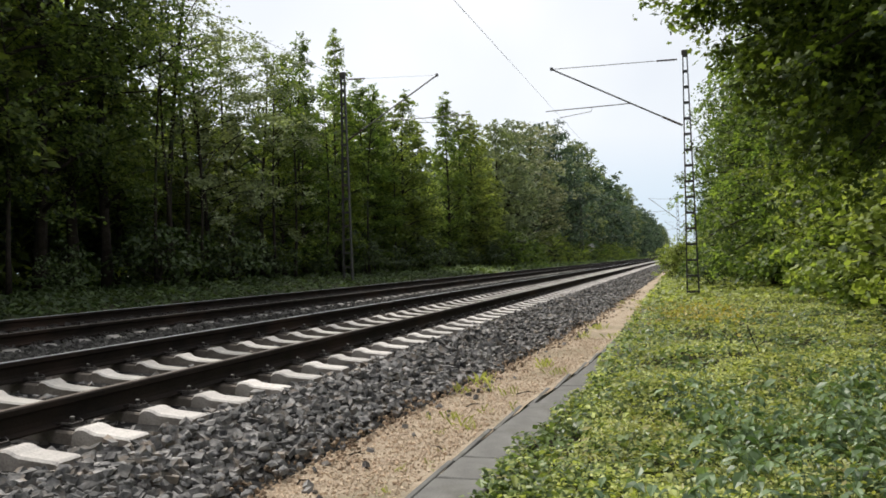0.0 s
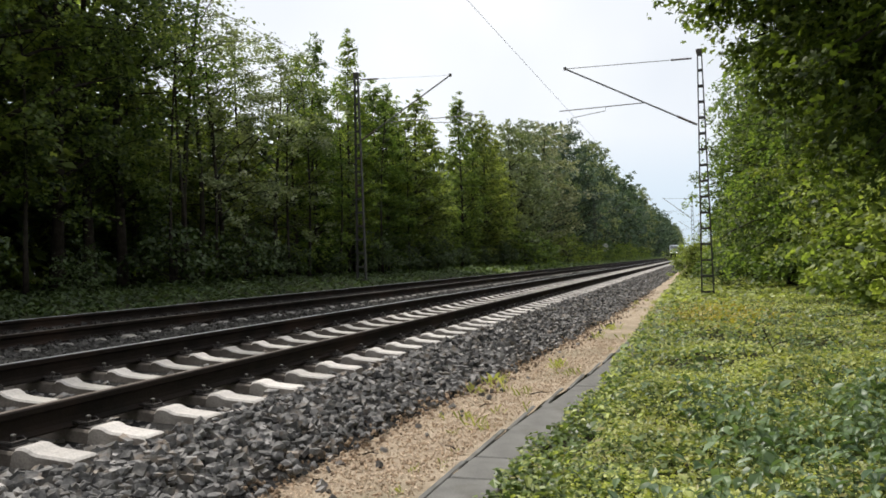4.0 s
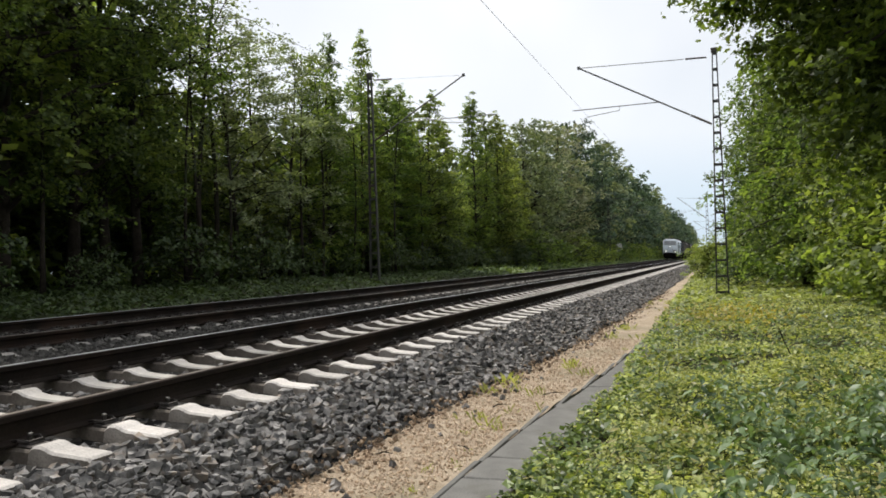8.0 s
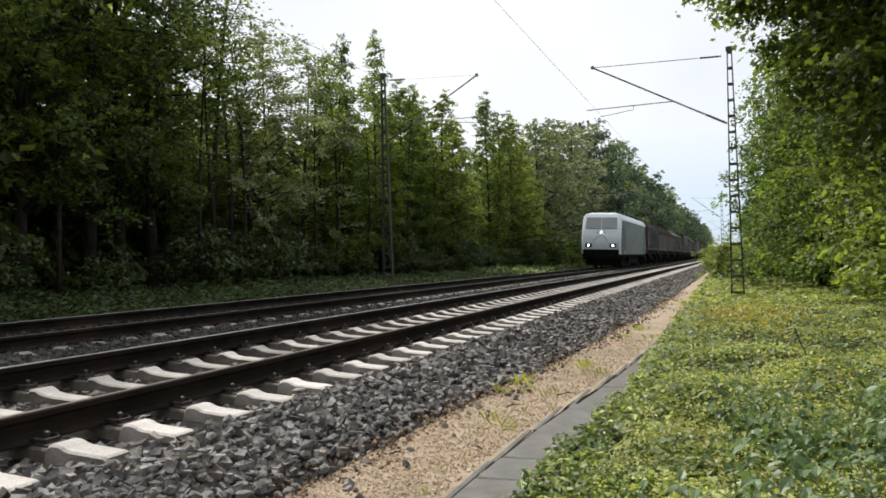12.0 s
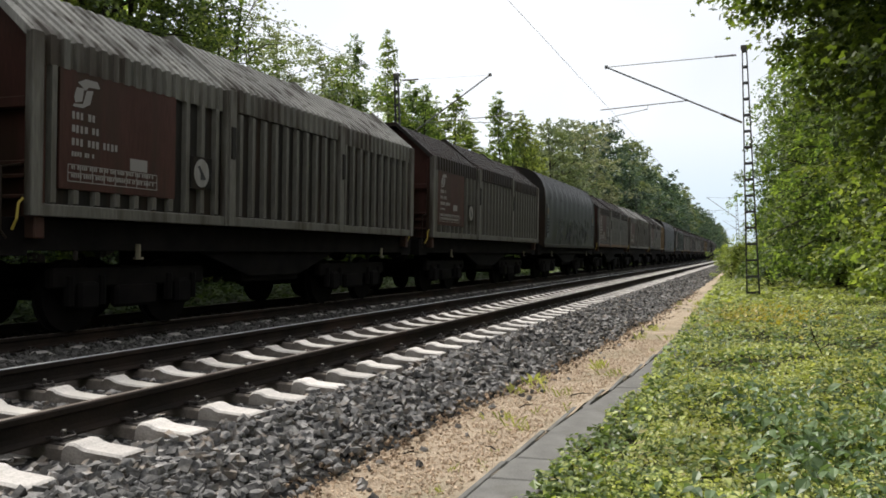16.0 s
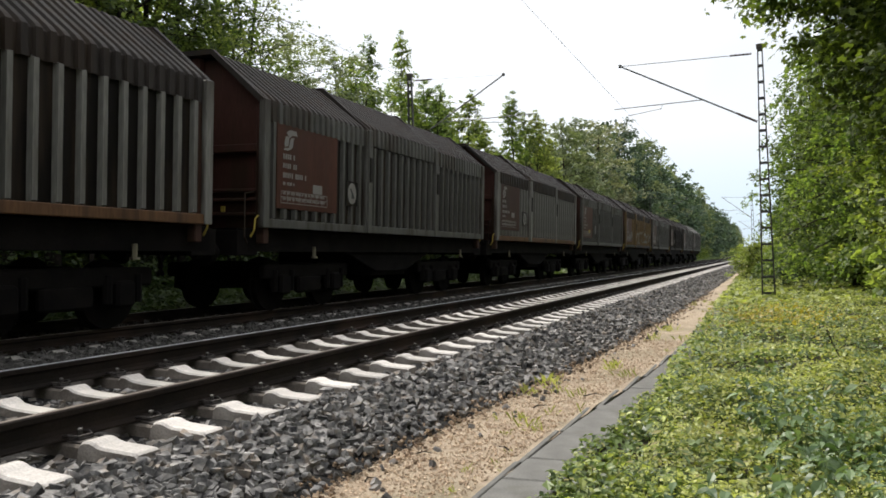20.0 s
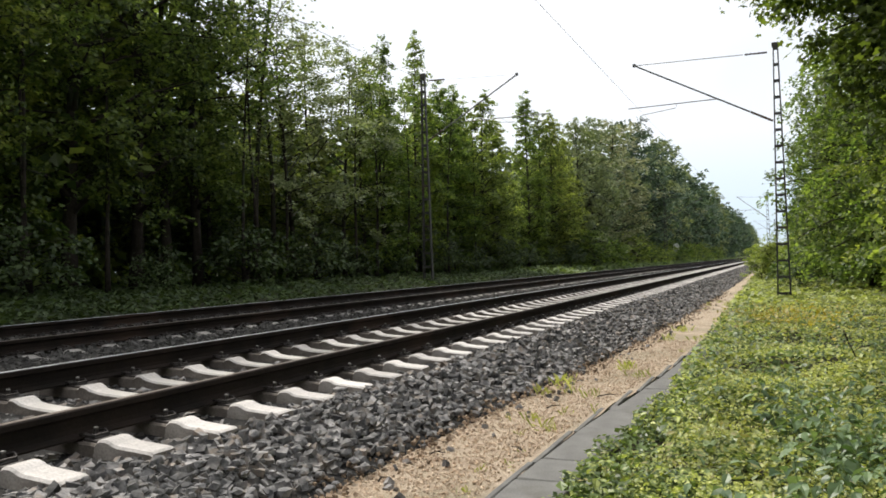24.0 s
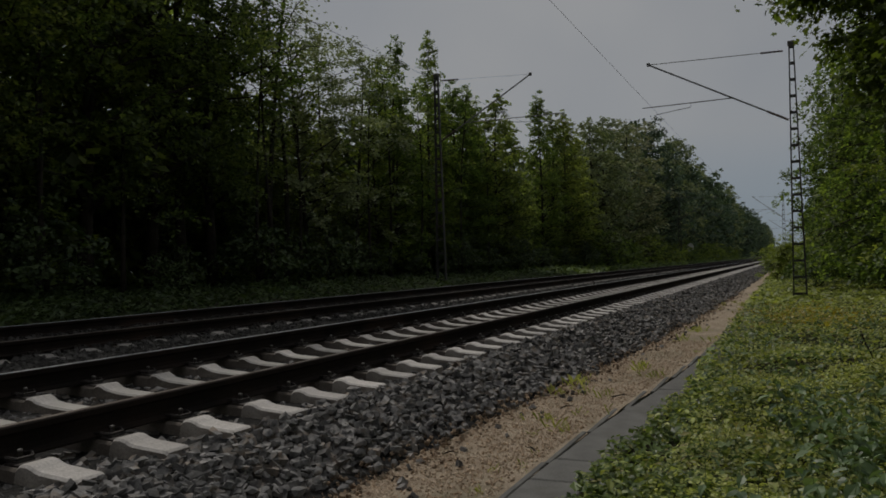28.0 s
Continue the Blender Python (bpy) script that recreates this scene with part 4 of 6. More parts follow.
    patch(-15.6, -10.8, 40, 260, 11000, .30, .36, M_LEAF_CREEP, "far_verge_weeds", "grassy weeds along the farther track", KITE, False, far)


herbs()


def grass_tufts():
    """Tufts sprouting from the sandy strip, most of them along the trough and farther on."""
    n = 46
    x, y = rng.uniform(-2.4, -1.62, n), 3.0 * (26 / 3.0) ** rng.uniform(0, 1, n)
    x = np.where(rng.uniform(size=n) < .45, rng.normal(-1.66, .05, n), x)
    x = x + drift(x, y)
    s = Shape()
    for a, b in zip(x, y):
        big = rng.uniform(.5, 1.5) * (1 + .25 * (b > 8)) * (.5 if b < 5.5 else 1)
        for _ in range(int(rng.integers(6, 22) * big)):
            t = rng.uniform(0, 6.28)
            l, d = rng.uniform(.02, .08) * big, rng.uniform(.015, .07) * big
            o = (a + rng.normal() * .035 * big, b + rng.normal() * .06 * big)
            s.add([(o[0] - .0035, o[1], 0), (o[0] + .0035, o[1], 0), (o[0] + math.cos(t) * d * .5 + .002, o[1] + math.sin(t) * d * .5, l * .8), (o[0] + math.cos(t) * d, o[1] + math.sin(t) * d, l)], [(0, 1, 2), (0, 2, 3)])
    tagged(new("grass_tufts", s.mesh("grass_tufts", M_LEAF_FRESH)), "thin green grass tufts sprouting from the gravel", "grass", "", "stuff")


grass_tufts()


def fallen_twigs():
    """Dry twigs and leaf scraps lying on the sandy strip."""
    for x, y, l, turn in ((-2.02, 6.9, .16, 60), (-2.24, 5.0, .12, 20), (-1.75, 5.3, .10, 130), (-1.72, 7.6, .22, 35), (-2.30, 4.3, .09, 80)):
        ob = base("fallen_twig", "dry dark twig lying on the sandy gravel", "twig", "twigs on the gravel", (x + float(drift(x, y)), y, .018))
        ob.rotation_euler = (0, 0, radians(turn))
        part("stem", Shape().tube([(-l / 2, 0, 0), (0, .012, .012), (l / 2, -.006, .004)], [.006, .005, .002], 5).tube([(0, .01, .01), (l * .25, .05, .015)], [.004, .002], 4), M_BARK, ob)


fallen_twigs()


def dead_stalk():
    ob = base("dead_stalk", "dry brown branching stalk standing in the herbs", "stalk", at=(.75, 9.2, 0))
    s = Shape().tube([(0, 0, 0), (-.05, .02, .25), (-.16, .02, .52)], [.008, .007, .004], 5)
    for a, z in ((.6, .3), (2.6, .38), (4.4, .44), (1.8, .48)):
        s.tube([(-.06 - (z - .25) * .3, .02, z), (-.06 - (z - .25) * .3 + .10 * math.cos(a), .02 + .05 * math.sin(a), z + .05)], .005, 4)
    part("stem", s, M_BARK, ob)


dead_stalk()


# ---- overhead line ----
def mast(x, y, z, h, side, root, tip, tip_z, steady, steady_z, label, wide=.42, rod=.012):
    """A ladder-like lattice mast with its bracket: side -1 reaches to -x, +1 to +x."""
    ob = base("overhead_line_mast", label, "mast", "masts of the overhead line", (x, y, z))
    n = int(h / .52)
    for s in (-1, 1):
        b, t = s * wide / 2, s * .08
        chan = [(0, -.07), (-s * .05, -.07), (-s * .05, -.058), (-s * .014, -.058), (-s * .014, .058), (-s * .05, .058), (-s * .05, .07), (0, .07)]
        v = [(b + x0, y0, 0) for x0, y0 in chan] + [(t + x0 * .75, y0 * .8, h) for x0, y0 in chan]
        f = [(i, (i + 1) % 8, 8 + (i + 1) % 8, 8 + i) for i in range(8)] + [tuple(range(7, -1, -1)), tuple(range(8, 16))]
        part("upright", Shape().add(v, f if s < 0 else [tuple(reversed(q)) for q in f]), M_MAST, ob)
    for i in range(n + 1):
        zz = .12 + i * (h - .3) / n
        w = wide / 2 + (.08 - wide / 2) * zz / h - .004
        for yy in (-.078, .070):
            part("batten_plate", Shape().box(-w, w, yy, yy + .008, zz - .035, zz + .035), M_MAST, ob)
    part("cap", Shape().box(-.11, .11, -.08, .08, h - .14, h, .01), M_MAST, ob)
    part("footing", Shape().box(-wide / 2 - .2, wide / 2 + .2, -.3, .3, -.4, -.02, .02), M_SLAB, ob, "concrete footing sunk in the ground")
    bx = side * .15
    r, e = Vector((bx, 0, root - z)), Vector((tip - x, 0, tip_z - z))
    d = (e - r).normalized()
    part("bracket_tube", Shape().tube([r + d * .75, e], .026, 8), M_TUBE, ob)
    part("insulator", Shape().tube([r + d * (k * .06) for k in range(13)], [.028 if k % 2 else .044 for k in range(13)], 8), M_CERAM, ob, "brown ribbed insulator")
    q = Vector((bx, 0, h - .28))
    g = (e - q).normalized()
    part("tie_rod", Shape().tube([q + g * .8, e], rod, 6), M_TUBE, ob)
    part("insulator", Shape().tube([q + g * (.1 + k * .06) for k in range(12)], [.022 if k % 2 else .036 for k in range(12)], 8), M_CERAM, ob, "brown ribbed insulator")
    part("clamp", Shape().box(e.x - .05, e.x + .05, -.04, .04, e.z - .05, e.z + .06, .01), M_TUBE, ob)
    f = (steady_z - z - r.z) / (e.z - r.z)
    j = r + (e - r) * f
    k = Vector((steady - x, 0, steady_z - z - .03))
    part("registration_tube", Shape().tube([j, k], .016, 6), M_TUBE, ob)
    m = j + (k - j) * .45
    part("steady_arm", Shape().tube([m, m + Vector((side * .02, 0, -.14)), k + Vector((-side * .45, 0, -.26))], .011, 6), M_TUBE, ob)
    return ob


mast(.111, 26.71, 0.0, 8.03, -1, 5.57, -4.28, 7.85, -4.52, 6.44, "dark lattice steel mast with bracket arm on the verge")
mast(-12.22, 26.92, .62, 7.98, 1, 6.02, -8.49, 8.12, -7.27, 6.62, "dark lattice steel mast with bracket arm before the wood", .40, .004)
mast(-1.0, 93.1, 0.0, 8.0, -1, 5.5, -4.1, 7.9, -4.4, 6.4, "slim lattice steel mast farther down the line")
mast(-12.0, 93.1, .62, 8.0, 1, 5.9, -7.9, 8.0, -7.2, 6.6, "slim lattice steel mast beyond the tracks")
mast(-.6, 160.0, 0.0, 8.0, -1, 5.5, -4.2, 7.9, -4.4, 6.4, "slim lattice steel mast farther down the line")


def wires():
    for pts, label in (([(-4.0, -35, 6.4), (-4.17, 26.7, 6.36), (-4.4, 93, 6.36), (-4.2, 160, 6.36), (-4.4, 300, 6.4)], "thin dark contact wire over the nearer track"),
                       ([(-9.4, -35, 6.5), (-8.9, 26.9, 6.46), (-8.6, 93, 6.46), (-8.8, 300, 6.5)], "thin dark contact wire over the farther track")):
        ob = new("contact_wire", Shape().tube(pts, .0045, 5).mesh("contact_wire", M_WIRE))
        tagged(ob, label, "wire", "overhead wires")


wires()


def line_sign():
    ob = base("line_sign", "small white board on a post beyond the tracks", "sign", at=(-12.6, 108, .65))
    part("post", Shape().tube([(0, 0, -.1), (0, 0, 2.6)], .04, 8), M_MAST, ob)
    part("board", Shape().box(-.38, .38, -.05, -.02, 1.5, 2.6, .01), plain("sign_white", (.6, .6, .58), .5), ob, "weathered white board")


line_sign()


# ---- train ----
def paint(name, c, rough=.55, dirt=.8):
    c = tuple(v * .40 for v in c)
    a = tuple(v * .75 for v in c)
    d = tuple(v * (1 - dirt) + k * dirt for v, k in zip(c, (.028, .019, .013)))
    m = material(name, a, c, 1.2, rough, 0, bump=.12, fine=40, c3=d, stain=2.4, streak=True, crisp=(.50, .62))
    m.node_tree.nodes["Principled BSDF"].inputs["Specular IOR Level"].default_value = .13      # dull with dirt
    return m


P_BLUE = paint("blue_grey_paint", (.20, .235, .255))
P_PALE = paint("pale_grey_paint", (.42, .41, .375))
P_OLIVE = paint("olive_grey_paint", (.28, .268, .232))
P_GREEN = paint("green_grey_paint", (.165, .195, .175))
P_GREY = paint("mid_grey_paint", (.235, .232, .212))
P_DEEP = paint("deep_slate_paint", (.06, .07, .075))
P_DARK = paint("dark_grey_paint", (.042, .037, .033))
P_BROWN = paint("oxide_brown_paint", (.145, .064, .052))
P_BOARD = paint("dark_panel_paint", (.13, .058, .045))
P_BOARDRED = paint("red_brown_panel_paint", (.175, .068, .044), dirt=.45)
P_RUST = paint("rust_stained_paint", (.30, .16, .085))
P_TAG = paint("tag_plate_paint", (.55, .50, .36))
P_DISC = paint("dirty_white_plate", (.62, .60, .56), dirt=.4)
P_OCHRE = paint("ochre_stained_paint", (.38, .26, .13))
# brown taken near black: recess shade between ribs in the colour; also boards, sills
P_SHADE = paint("shade_brown_paint", (.014, .010, .008))
P_ROOF = paint("sooty_roof_paint", (.072, .060, .054), .6)
P_ROOFL = paint("pale_roof_paint", (.62, .60, .55), .6)
# grime colour lowered further to hold the deep shade under the vehicles
P_UNDER = material("grimy_shaded_underframe", (.0035, .003, .003), (.008, .0065, .006), 3, .9, 0, bump=.3, fine=30)
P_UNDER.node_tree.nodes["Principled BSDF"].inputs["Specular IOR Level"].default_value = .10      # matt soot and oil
P_WHITE = plain("lettering_white", (.17, .16, .15), .6)
P_YELLOW = plain("label_yellow", (.34, .25, .04), .6)
P_BLACK = plain("label_black", (.02, .02, .022), .6)
P_TARP = material("dark_tarpaulin", (.0075, .008, .0085), (.013, .0135, .014), 1.2, .46, 0, bump=.12, fine=10, c3=(.024, .025, .026), stain=.7, streak=True)
P_TARP.node_tree.nodes["Principled BSDF"].inputs["Specular IOR Level"].default_value = .20
P_SPRAY = spray("sprayed_white", (.17, .19, .175), (.52, .74), 5.0)
P_SPRAYEDGE = spray("sprayed_dark_blue", (.010, .016, .034), (.50, .74), 4.0)
P_SPRAYDIM = spray("faded_spray", (.085, .090, .087), (.36, .60), 3.0)
P_LOCO = material("loco_white_paint", (.56, .62, .68), (.60, .66, .72), .3, .30, 0, bump=0, fine=300)
P_LOCOSIDE = material("loco_silver_paint", (.100, .122, .134), (.114, .138, .150), .3, .24, 0, bump=0, fine=300)
P_GLASS = plain("dark_cab_glass", (.006, .008, .006), .08)
P_GLASS.node_tree.nodes["Principled BSDF"].inputs["Specular IOR Level"].default_value = .25
# pale grey base in place of the sky mirrored in the raked glass
P_SCREEN = plain("sky_grey_windscreen", (.19, .205, .215), .06)
P_EMBLEM = plain("faded_red_grey_paint", (.26, .24, .25), .5)
P_LAMP = plain("headlamp", (.9, .9, .85), .2, 0, 6.0)
P_LINE = plain("dark_trim_line", (.03, .035, .05), .5)

HB, HS, HR, HW = 1.46, 3.56, 4.40, 1.45     # hood: lower edge, eaves, ridge, half width
CACHE = {}


def cached(key, build):
    if key not in CACHE:
        CACHE[key] = build()
    return CACHE[key]


def corrugated(prof, nrm, length):
    """A trapezoid-corrugated sheet: the outline prof drawn out along y."""
    ys, hs = [], []
    n = int(length / .19)
    p = length / n
    for i in range(n):
        y = i * p
        ys += [y, y + .30 * p, y + .42 * p, y + .88 * p]
        hs += [0, 0, .045, .045]
    ys.append(length)
    hs.append(0)
    v = [(x + a * h, y, z + b * h) for y, h in zip(ys, hs) for (x, z), (a, b) in zip(prof, nrm)]
    k = len(prof)
    return Shape().add(v, [((j + 1) * k + i, (j + 1) * k + i + 1, j * k + i + 1, j * k + i) for j in range(len(ys) - 1) for i in range(k - 1)])


def hood_roof(length, grow):
    w, e, r = HW + grow, HS + grow, HR + grow
    return corrugated([(w, e), (w - .05, e + .05), (.42, r - .03), (0, r), (-.42, r - .03), (-w + .05, e + .05), (-w, e)],
                      [(.9, .4), (.75, .66), (.5, .86), (0, 1), (-.5, .86), (-.75, .66), (-.9, .4)], length)


def hood_skirt(length, grow):
    w, e = HW + grow, HS + grow
    return corrugated([(w, e - .34), (w, e)], [(1, 0), (.9, .4)], length)


def roof_edge(y0, y1, grow, thick):
    """The flange over a hood's end, from eaves to eaves."""
    o = [(HW + grow, HS), (.44, HR + grow), (-.44, HR + grow), (-HW - grow, HS)]
    i = [(HW - thick, HS - .05), (.42, HR - thick), (-.42, HR - thick), (-HW + thick, HS - .05)]
    v = [(x, y, z) for y in (y0, y1) for x, z in o + i]
    f = []
    for k in range(3):
        f += [(k, k + 1, 5 + k, 4 + k), (8 + k + 1, 8 + k, 12 + k, 13 + k), (k + 1, k, 8 + k, 9 + k), (4 + k, 5 + k, 13 + k, 12 + k)]
    f += [(0, 4, 12, 8), (3, 11, 15, 7)]
    return Shape().add(v, f)


def rib(h0, h1):
    """One hat-shaped stiffener of a hood's side."""
    v = [(0, -.052, h0), (0, .052, h0), (0, .052, h1), (0, -.052, h1), (.075, -.037, h0 + .03), (.075, .037, h0 + .03), (.075, .037, h1 - .03), (.075, -.037, h1 - .03)]
    return Shape().add(v, [(4, 5, 6, 7), (0, 1, 5, 4), (1, 2, 6, 5), (2, 3, 7, 6), (3, 0, 4, 7)])


def bogie(parent, y, half, wheel=.46, outer=1.0):
    """A two-axle bogie: side frames, springs, bolster, four wheels on two axles."""
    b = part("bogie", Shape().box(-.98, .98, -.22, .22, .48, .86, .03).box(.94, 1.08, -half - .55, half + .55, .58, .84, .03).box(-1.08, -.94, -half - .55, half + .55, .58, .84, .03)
             .box(.96, 1.10, -half * .45, half * .45, .30, .62, .04).box(-1.10, -.96, -half * .45, half * .45, .30, .62, .04), P_UNDER, parent, "grimy two-axle bogie, blackened for shade", loc=(0, y, 0))
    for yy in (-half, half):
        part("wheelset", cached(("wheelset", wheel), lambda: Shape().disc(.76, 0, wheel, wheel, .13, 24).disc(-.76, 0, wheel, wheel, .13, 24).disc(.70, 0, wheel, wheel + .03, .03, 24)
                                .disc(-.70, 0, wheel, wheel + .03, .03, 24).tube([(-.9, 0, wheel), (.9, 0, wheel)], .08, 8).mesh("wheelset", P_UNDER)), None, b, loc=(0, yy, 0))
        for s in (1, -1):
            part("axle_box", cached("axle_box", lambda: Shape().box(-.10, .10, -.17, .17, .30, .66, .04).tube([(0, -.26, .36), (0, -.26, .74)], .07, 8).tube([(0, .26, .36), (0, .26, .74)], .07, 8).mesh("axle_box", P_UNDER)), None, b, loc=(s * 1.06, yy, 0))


def underframe(ob, length):
    for x in (-1.30, 1.18):
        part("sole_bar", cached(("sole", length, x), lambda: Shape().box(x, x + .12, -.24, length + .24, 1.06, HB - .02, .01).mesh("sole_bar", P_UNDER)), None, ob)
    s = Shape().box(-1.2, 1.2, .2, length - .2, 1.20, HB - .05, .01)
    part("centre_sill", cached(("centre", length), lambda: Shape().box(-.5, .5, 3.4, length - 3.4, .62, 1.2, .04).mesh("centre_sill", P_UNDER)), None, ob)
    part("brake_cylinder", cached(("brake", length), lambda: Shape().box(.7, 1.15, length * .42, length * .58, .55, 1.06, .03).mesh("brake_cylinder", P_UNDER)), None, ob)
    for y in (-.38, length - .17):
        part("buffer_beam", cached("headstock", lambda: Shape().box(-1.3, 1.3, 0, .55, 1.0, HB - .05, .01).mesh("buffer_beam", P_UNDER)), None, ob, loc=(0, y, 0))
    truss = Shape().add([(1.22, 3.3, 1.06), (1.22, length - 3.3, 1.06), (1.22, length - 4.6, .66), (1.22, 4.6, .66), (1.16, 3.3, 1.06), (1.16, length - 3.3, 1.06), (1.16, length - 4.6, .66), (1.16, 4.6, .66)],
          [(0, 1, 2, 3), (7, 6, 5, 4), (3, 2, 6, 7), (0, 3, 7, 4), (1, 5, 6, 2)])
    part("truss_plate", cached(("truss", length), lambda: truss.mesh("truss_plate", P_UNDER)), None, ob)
    part("floor_frame", cached(("under", length), lambda: s.mesh("floor_frame", P_UNDER)), None, ob, "grimy steel floor frame, blackened for shade")
    for y, d in ((-.38, -1), (length + .38, 1)):
        for x in (-.875, .875):
            part("buffer", cached(("buffer", d), lambda: Shape().tube([(0, 0, 1.05), (0, d * .20, 1.05)], .10, 10).tube([(0, d * .20, 1.05), (0, d * .25, 1.05)], [.23, .21], 14).mesh("buffer", P_UNDER)), None, ob, loc=(x, y, 0))
        part("coupling", cached(("coupling", d), lambda: Shape().tube([(0, 0, 1.04), (0, d * .22, 1.0)], .04, 6).tube([(0, d * .2, 1.0), (0, d * .28, .80), (0, d * .2, .66)], .03, 6).mesh("coupling", P_UNDER)), None, ob, loc=(0, y, 0))
    for y in (1.9, length - 1.3):
        part("lamp_bracket", cached("lampb", lambda: Shape().box(1.30, 1.33, -.045, .045, .98, 1.16, .008).box(1.29, 1.35, -.07, .07, .95, .98).mesh("lamp_bracket", P_TAG)), None, ob, "small pale tag plate", loc=(0, y, 0))
    for y in (2.15, length - 2.15):
        bogie(ob, y, .9)
    return ob


def bars(s, x, y0, y1, z0, z1, rows, seed):
    """Rows of small upright bars, gathered in groups, in place of lettering."""
    r = random.Random(seed)
    dz = (z1 - z0) / rows
    for i in range(rows):
        y, top = y0, z1 - i * dz
        w = dz * .34
        while y < y1 - w:
            for _ in range(r.randint(2, 5)):
                if y + w <= y1:
                    s.box(x, x + .004, y, y + w * r.uniform(.7, 1), top - dz * r.uniform(.58, .66), top)
                y += w * 1.35
            y += w * 1.1
    return s


def table_frame(s, x, y0, y1, z0, z1, cols):
    """The ruled lines of a loading table."""
    for z in (z0, (z0 + z1) / 2, z1):
        s.box(x, x + .003, y0, y1, z - .006, z + .006)
    for k in range(cols + 1):
        y = y0 + (y1 - y0) * k / cols
        s.box(x, x + .003, y - .005, y + .005, z0, z1)
    return s


def hood_wagon(label, side, gap, roof, sill, last=None, board=P_BOARD, seed=0, disc_at=2.95, yellow=False, spray=0):
    """A covered steel wagon with three telescoping hoods. side: paint of the stiffeners, gap: of the sheet behind,
    mostly darkened for the shade between ribs, last: of the third hood.
    """
    ob = base("hood_wagon", label, "freight wagon", "wagons of the goods train")
    L = 10.76
    spans = ((0.0, 3.67, 0.0), (3.545, 3.67, .045), (7.09, 3.67, 0.0))
    for i, (y0, ln, grow) in enumerate(spans):
        sp, gp, sl = (last, last, last) if (last and i == 2) else (side, gap, sill)
        rf = P_ROOFL if (last and i == 2) else roof
        hood = part("hood", cached(("roof", ln, grow, rf.name), lambda: hood_roof(ln, grow).mesh("hood", rf)), None, ob, loc=(0, y0, 0))
        ep = rf if gp in (P_SHADE, P_BROWN) else sp
        part("eaves_sheet", cached(("skirt", ln, grow, ep.name), lambda: hood_skirt(ln, grow).mesh("eaves_sheet", ep)), None, hood)
        for sd in (1, -1):
            # gp carries the shade behind the ribs as a darker sheet colour
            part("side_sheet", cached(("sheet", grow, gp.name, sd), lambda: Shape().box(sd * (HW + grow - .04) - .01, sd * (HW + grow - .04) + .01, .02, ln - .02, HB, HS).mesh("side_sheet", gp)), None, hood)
        for sd in (1, -1):
            part("sill_beam", cached(("sill", grow, sl.name, sd), lambda: Shape().box(sd * (HW + grow + .015) - .045, sd * (HW + grow + .015) + .045, .0, ln, HB, HB + .15, .012).mesh("sill_beam", sl)), None, hood)
        for a in (0.0, ln - .14):
            part("roof_edge", cached(("edge", grow, rf.name), lambda: roof_edge(0, .09, grow + .06, .03).mesh("roof_edge", rf)), None, hood, loc=(0, a + (.05 if a else 0), 0))
            for sd in (1, -1):
                part("end_pillar", cached(("pillar", grow, sp.name, sd), lambda: Shape().box(sd * (HW + grow + .025) - .06, sd * (HW + grow + .025) + .06, 0, .16, HB, HS + .01, .01).mesh("end_pillar", sp)), None, hood, loc=(0, a - (.02 if a else 0), 0))
        n = 10
        for k in range(n):
            y = .17 + (ln - .34) * (k + .5) / n
            if i == 0 and .42 < y < 2.45:
                part("rib", cached(("ribs", sp.name), lambda: rib(HB + .14, HB + .36).mesh("rib", sp)), None, hood, loc=(HW + grow - .03, y, 0))
                continue
            part("rib", cached(("rib", sp.name), lambda: rib(HB + .14, HS - .30).mesh("rib", sp)), None, hood, loc=(HW + grow - .03, y, 0))
    x = HW + .035
    panel = part("data_panel", cached(("panel", board.name), lambda: Shape().box(x - .06, x, .42, 2.42, HB + .34, HS - .32, .006).mesh("data_panel", board)), None, ob, "oxide brown data panel")
    logo = Shape()
    for poly in (((.02, .30), (.14, .36), (.34, .36), (.38, .28), (.20, .27), (.14, .22)), ((-.04, .12), (.0, .24), (.12, .24), (.09, .08), (-.02, .05)), ((.16, .22), (.27, .24), (.22, .06), (.10, .0), (-.06, .0), (-.04, .035), (.10, .05))):
        logo.add([(x + .004, .66 + a_ * .95, 2.80 + b_) for a_, b_ in poly], [tuple(range(len(poly)))])
    part("emblem", logo, P_WHITE, panel, "pale curved emblem")
    t = Shape()
    bars(t, x, .60, .98, 2.60, 2.74, 1, seed)
    bars(t, x, .60, 1.08, 2.44, 2.58, 1, seed + 3)
    bars(t, x, .60, 1.34, 2.28, 2.42, 1, seed + 4)
    bars(t, x, .60, .98, 2.17, 2.26, 1, seed + 1)
    part("lettering", t, P_WHITE, panel, "rows of pale lettering")
    part("loading_table", bars(bars(table_frame(Shape(), x, .55, 2.05, HB + .44, HB + .64, 8), x, .60, 2.0, HB + .56, HB + .63, 1, seed + 2), x, .60, 2.0, HB + .46, HB + .53, 1, seed + 5), P_WHITE, panel, "ruled pale loading table")
    part("label_plate", Shape().box(x, x + .006, 1.55, 1.86, 2.02 + .1 * (seed % 3), 2.18 + .1 * (seed % 3)), P_YELLOW if yellow else P_WHITE, panel)
    ring = [(x + .032, disc_at + .17 * math.cos(a), 2.22 + .21 * math.sin(a)) for a in np.linspace(0, 2 * math.pi, 17)[:-1]]
    ds = part("round_plate", Shape().add(ring, [tuple(range(16))]), P_DISC, ob, "round dirty white plate")
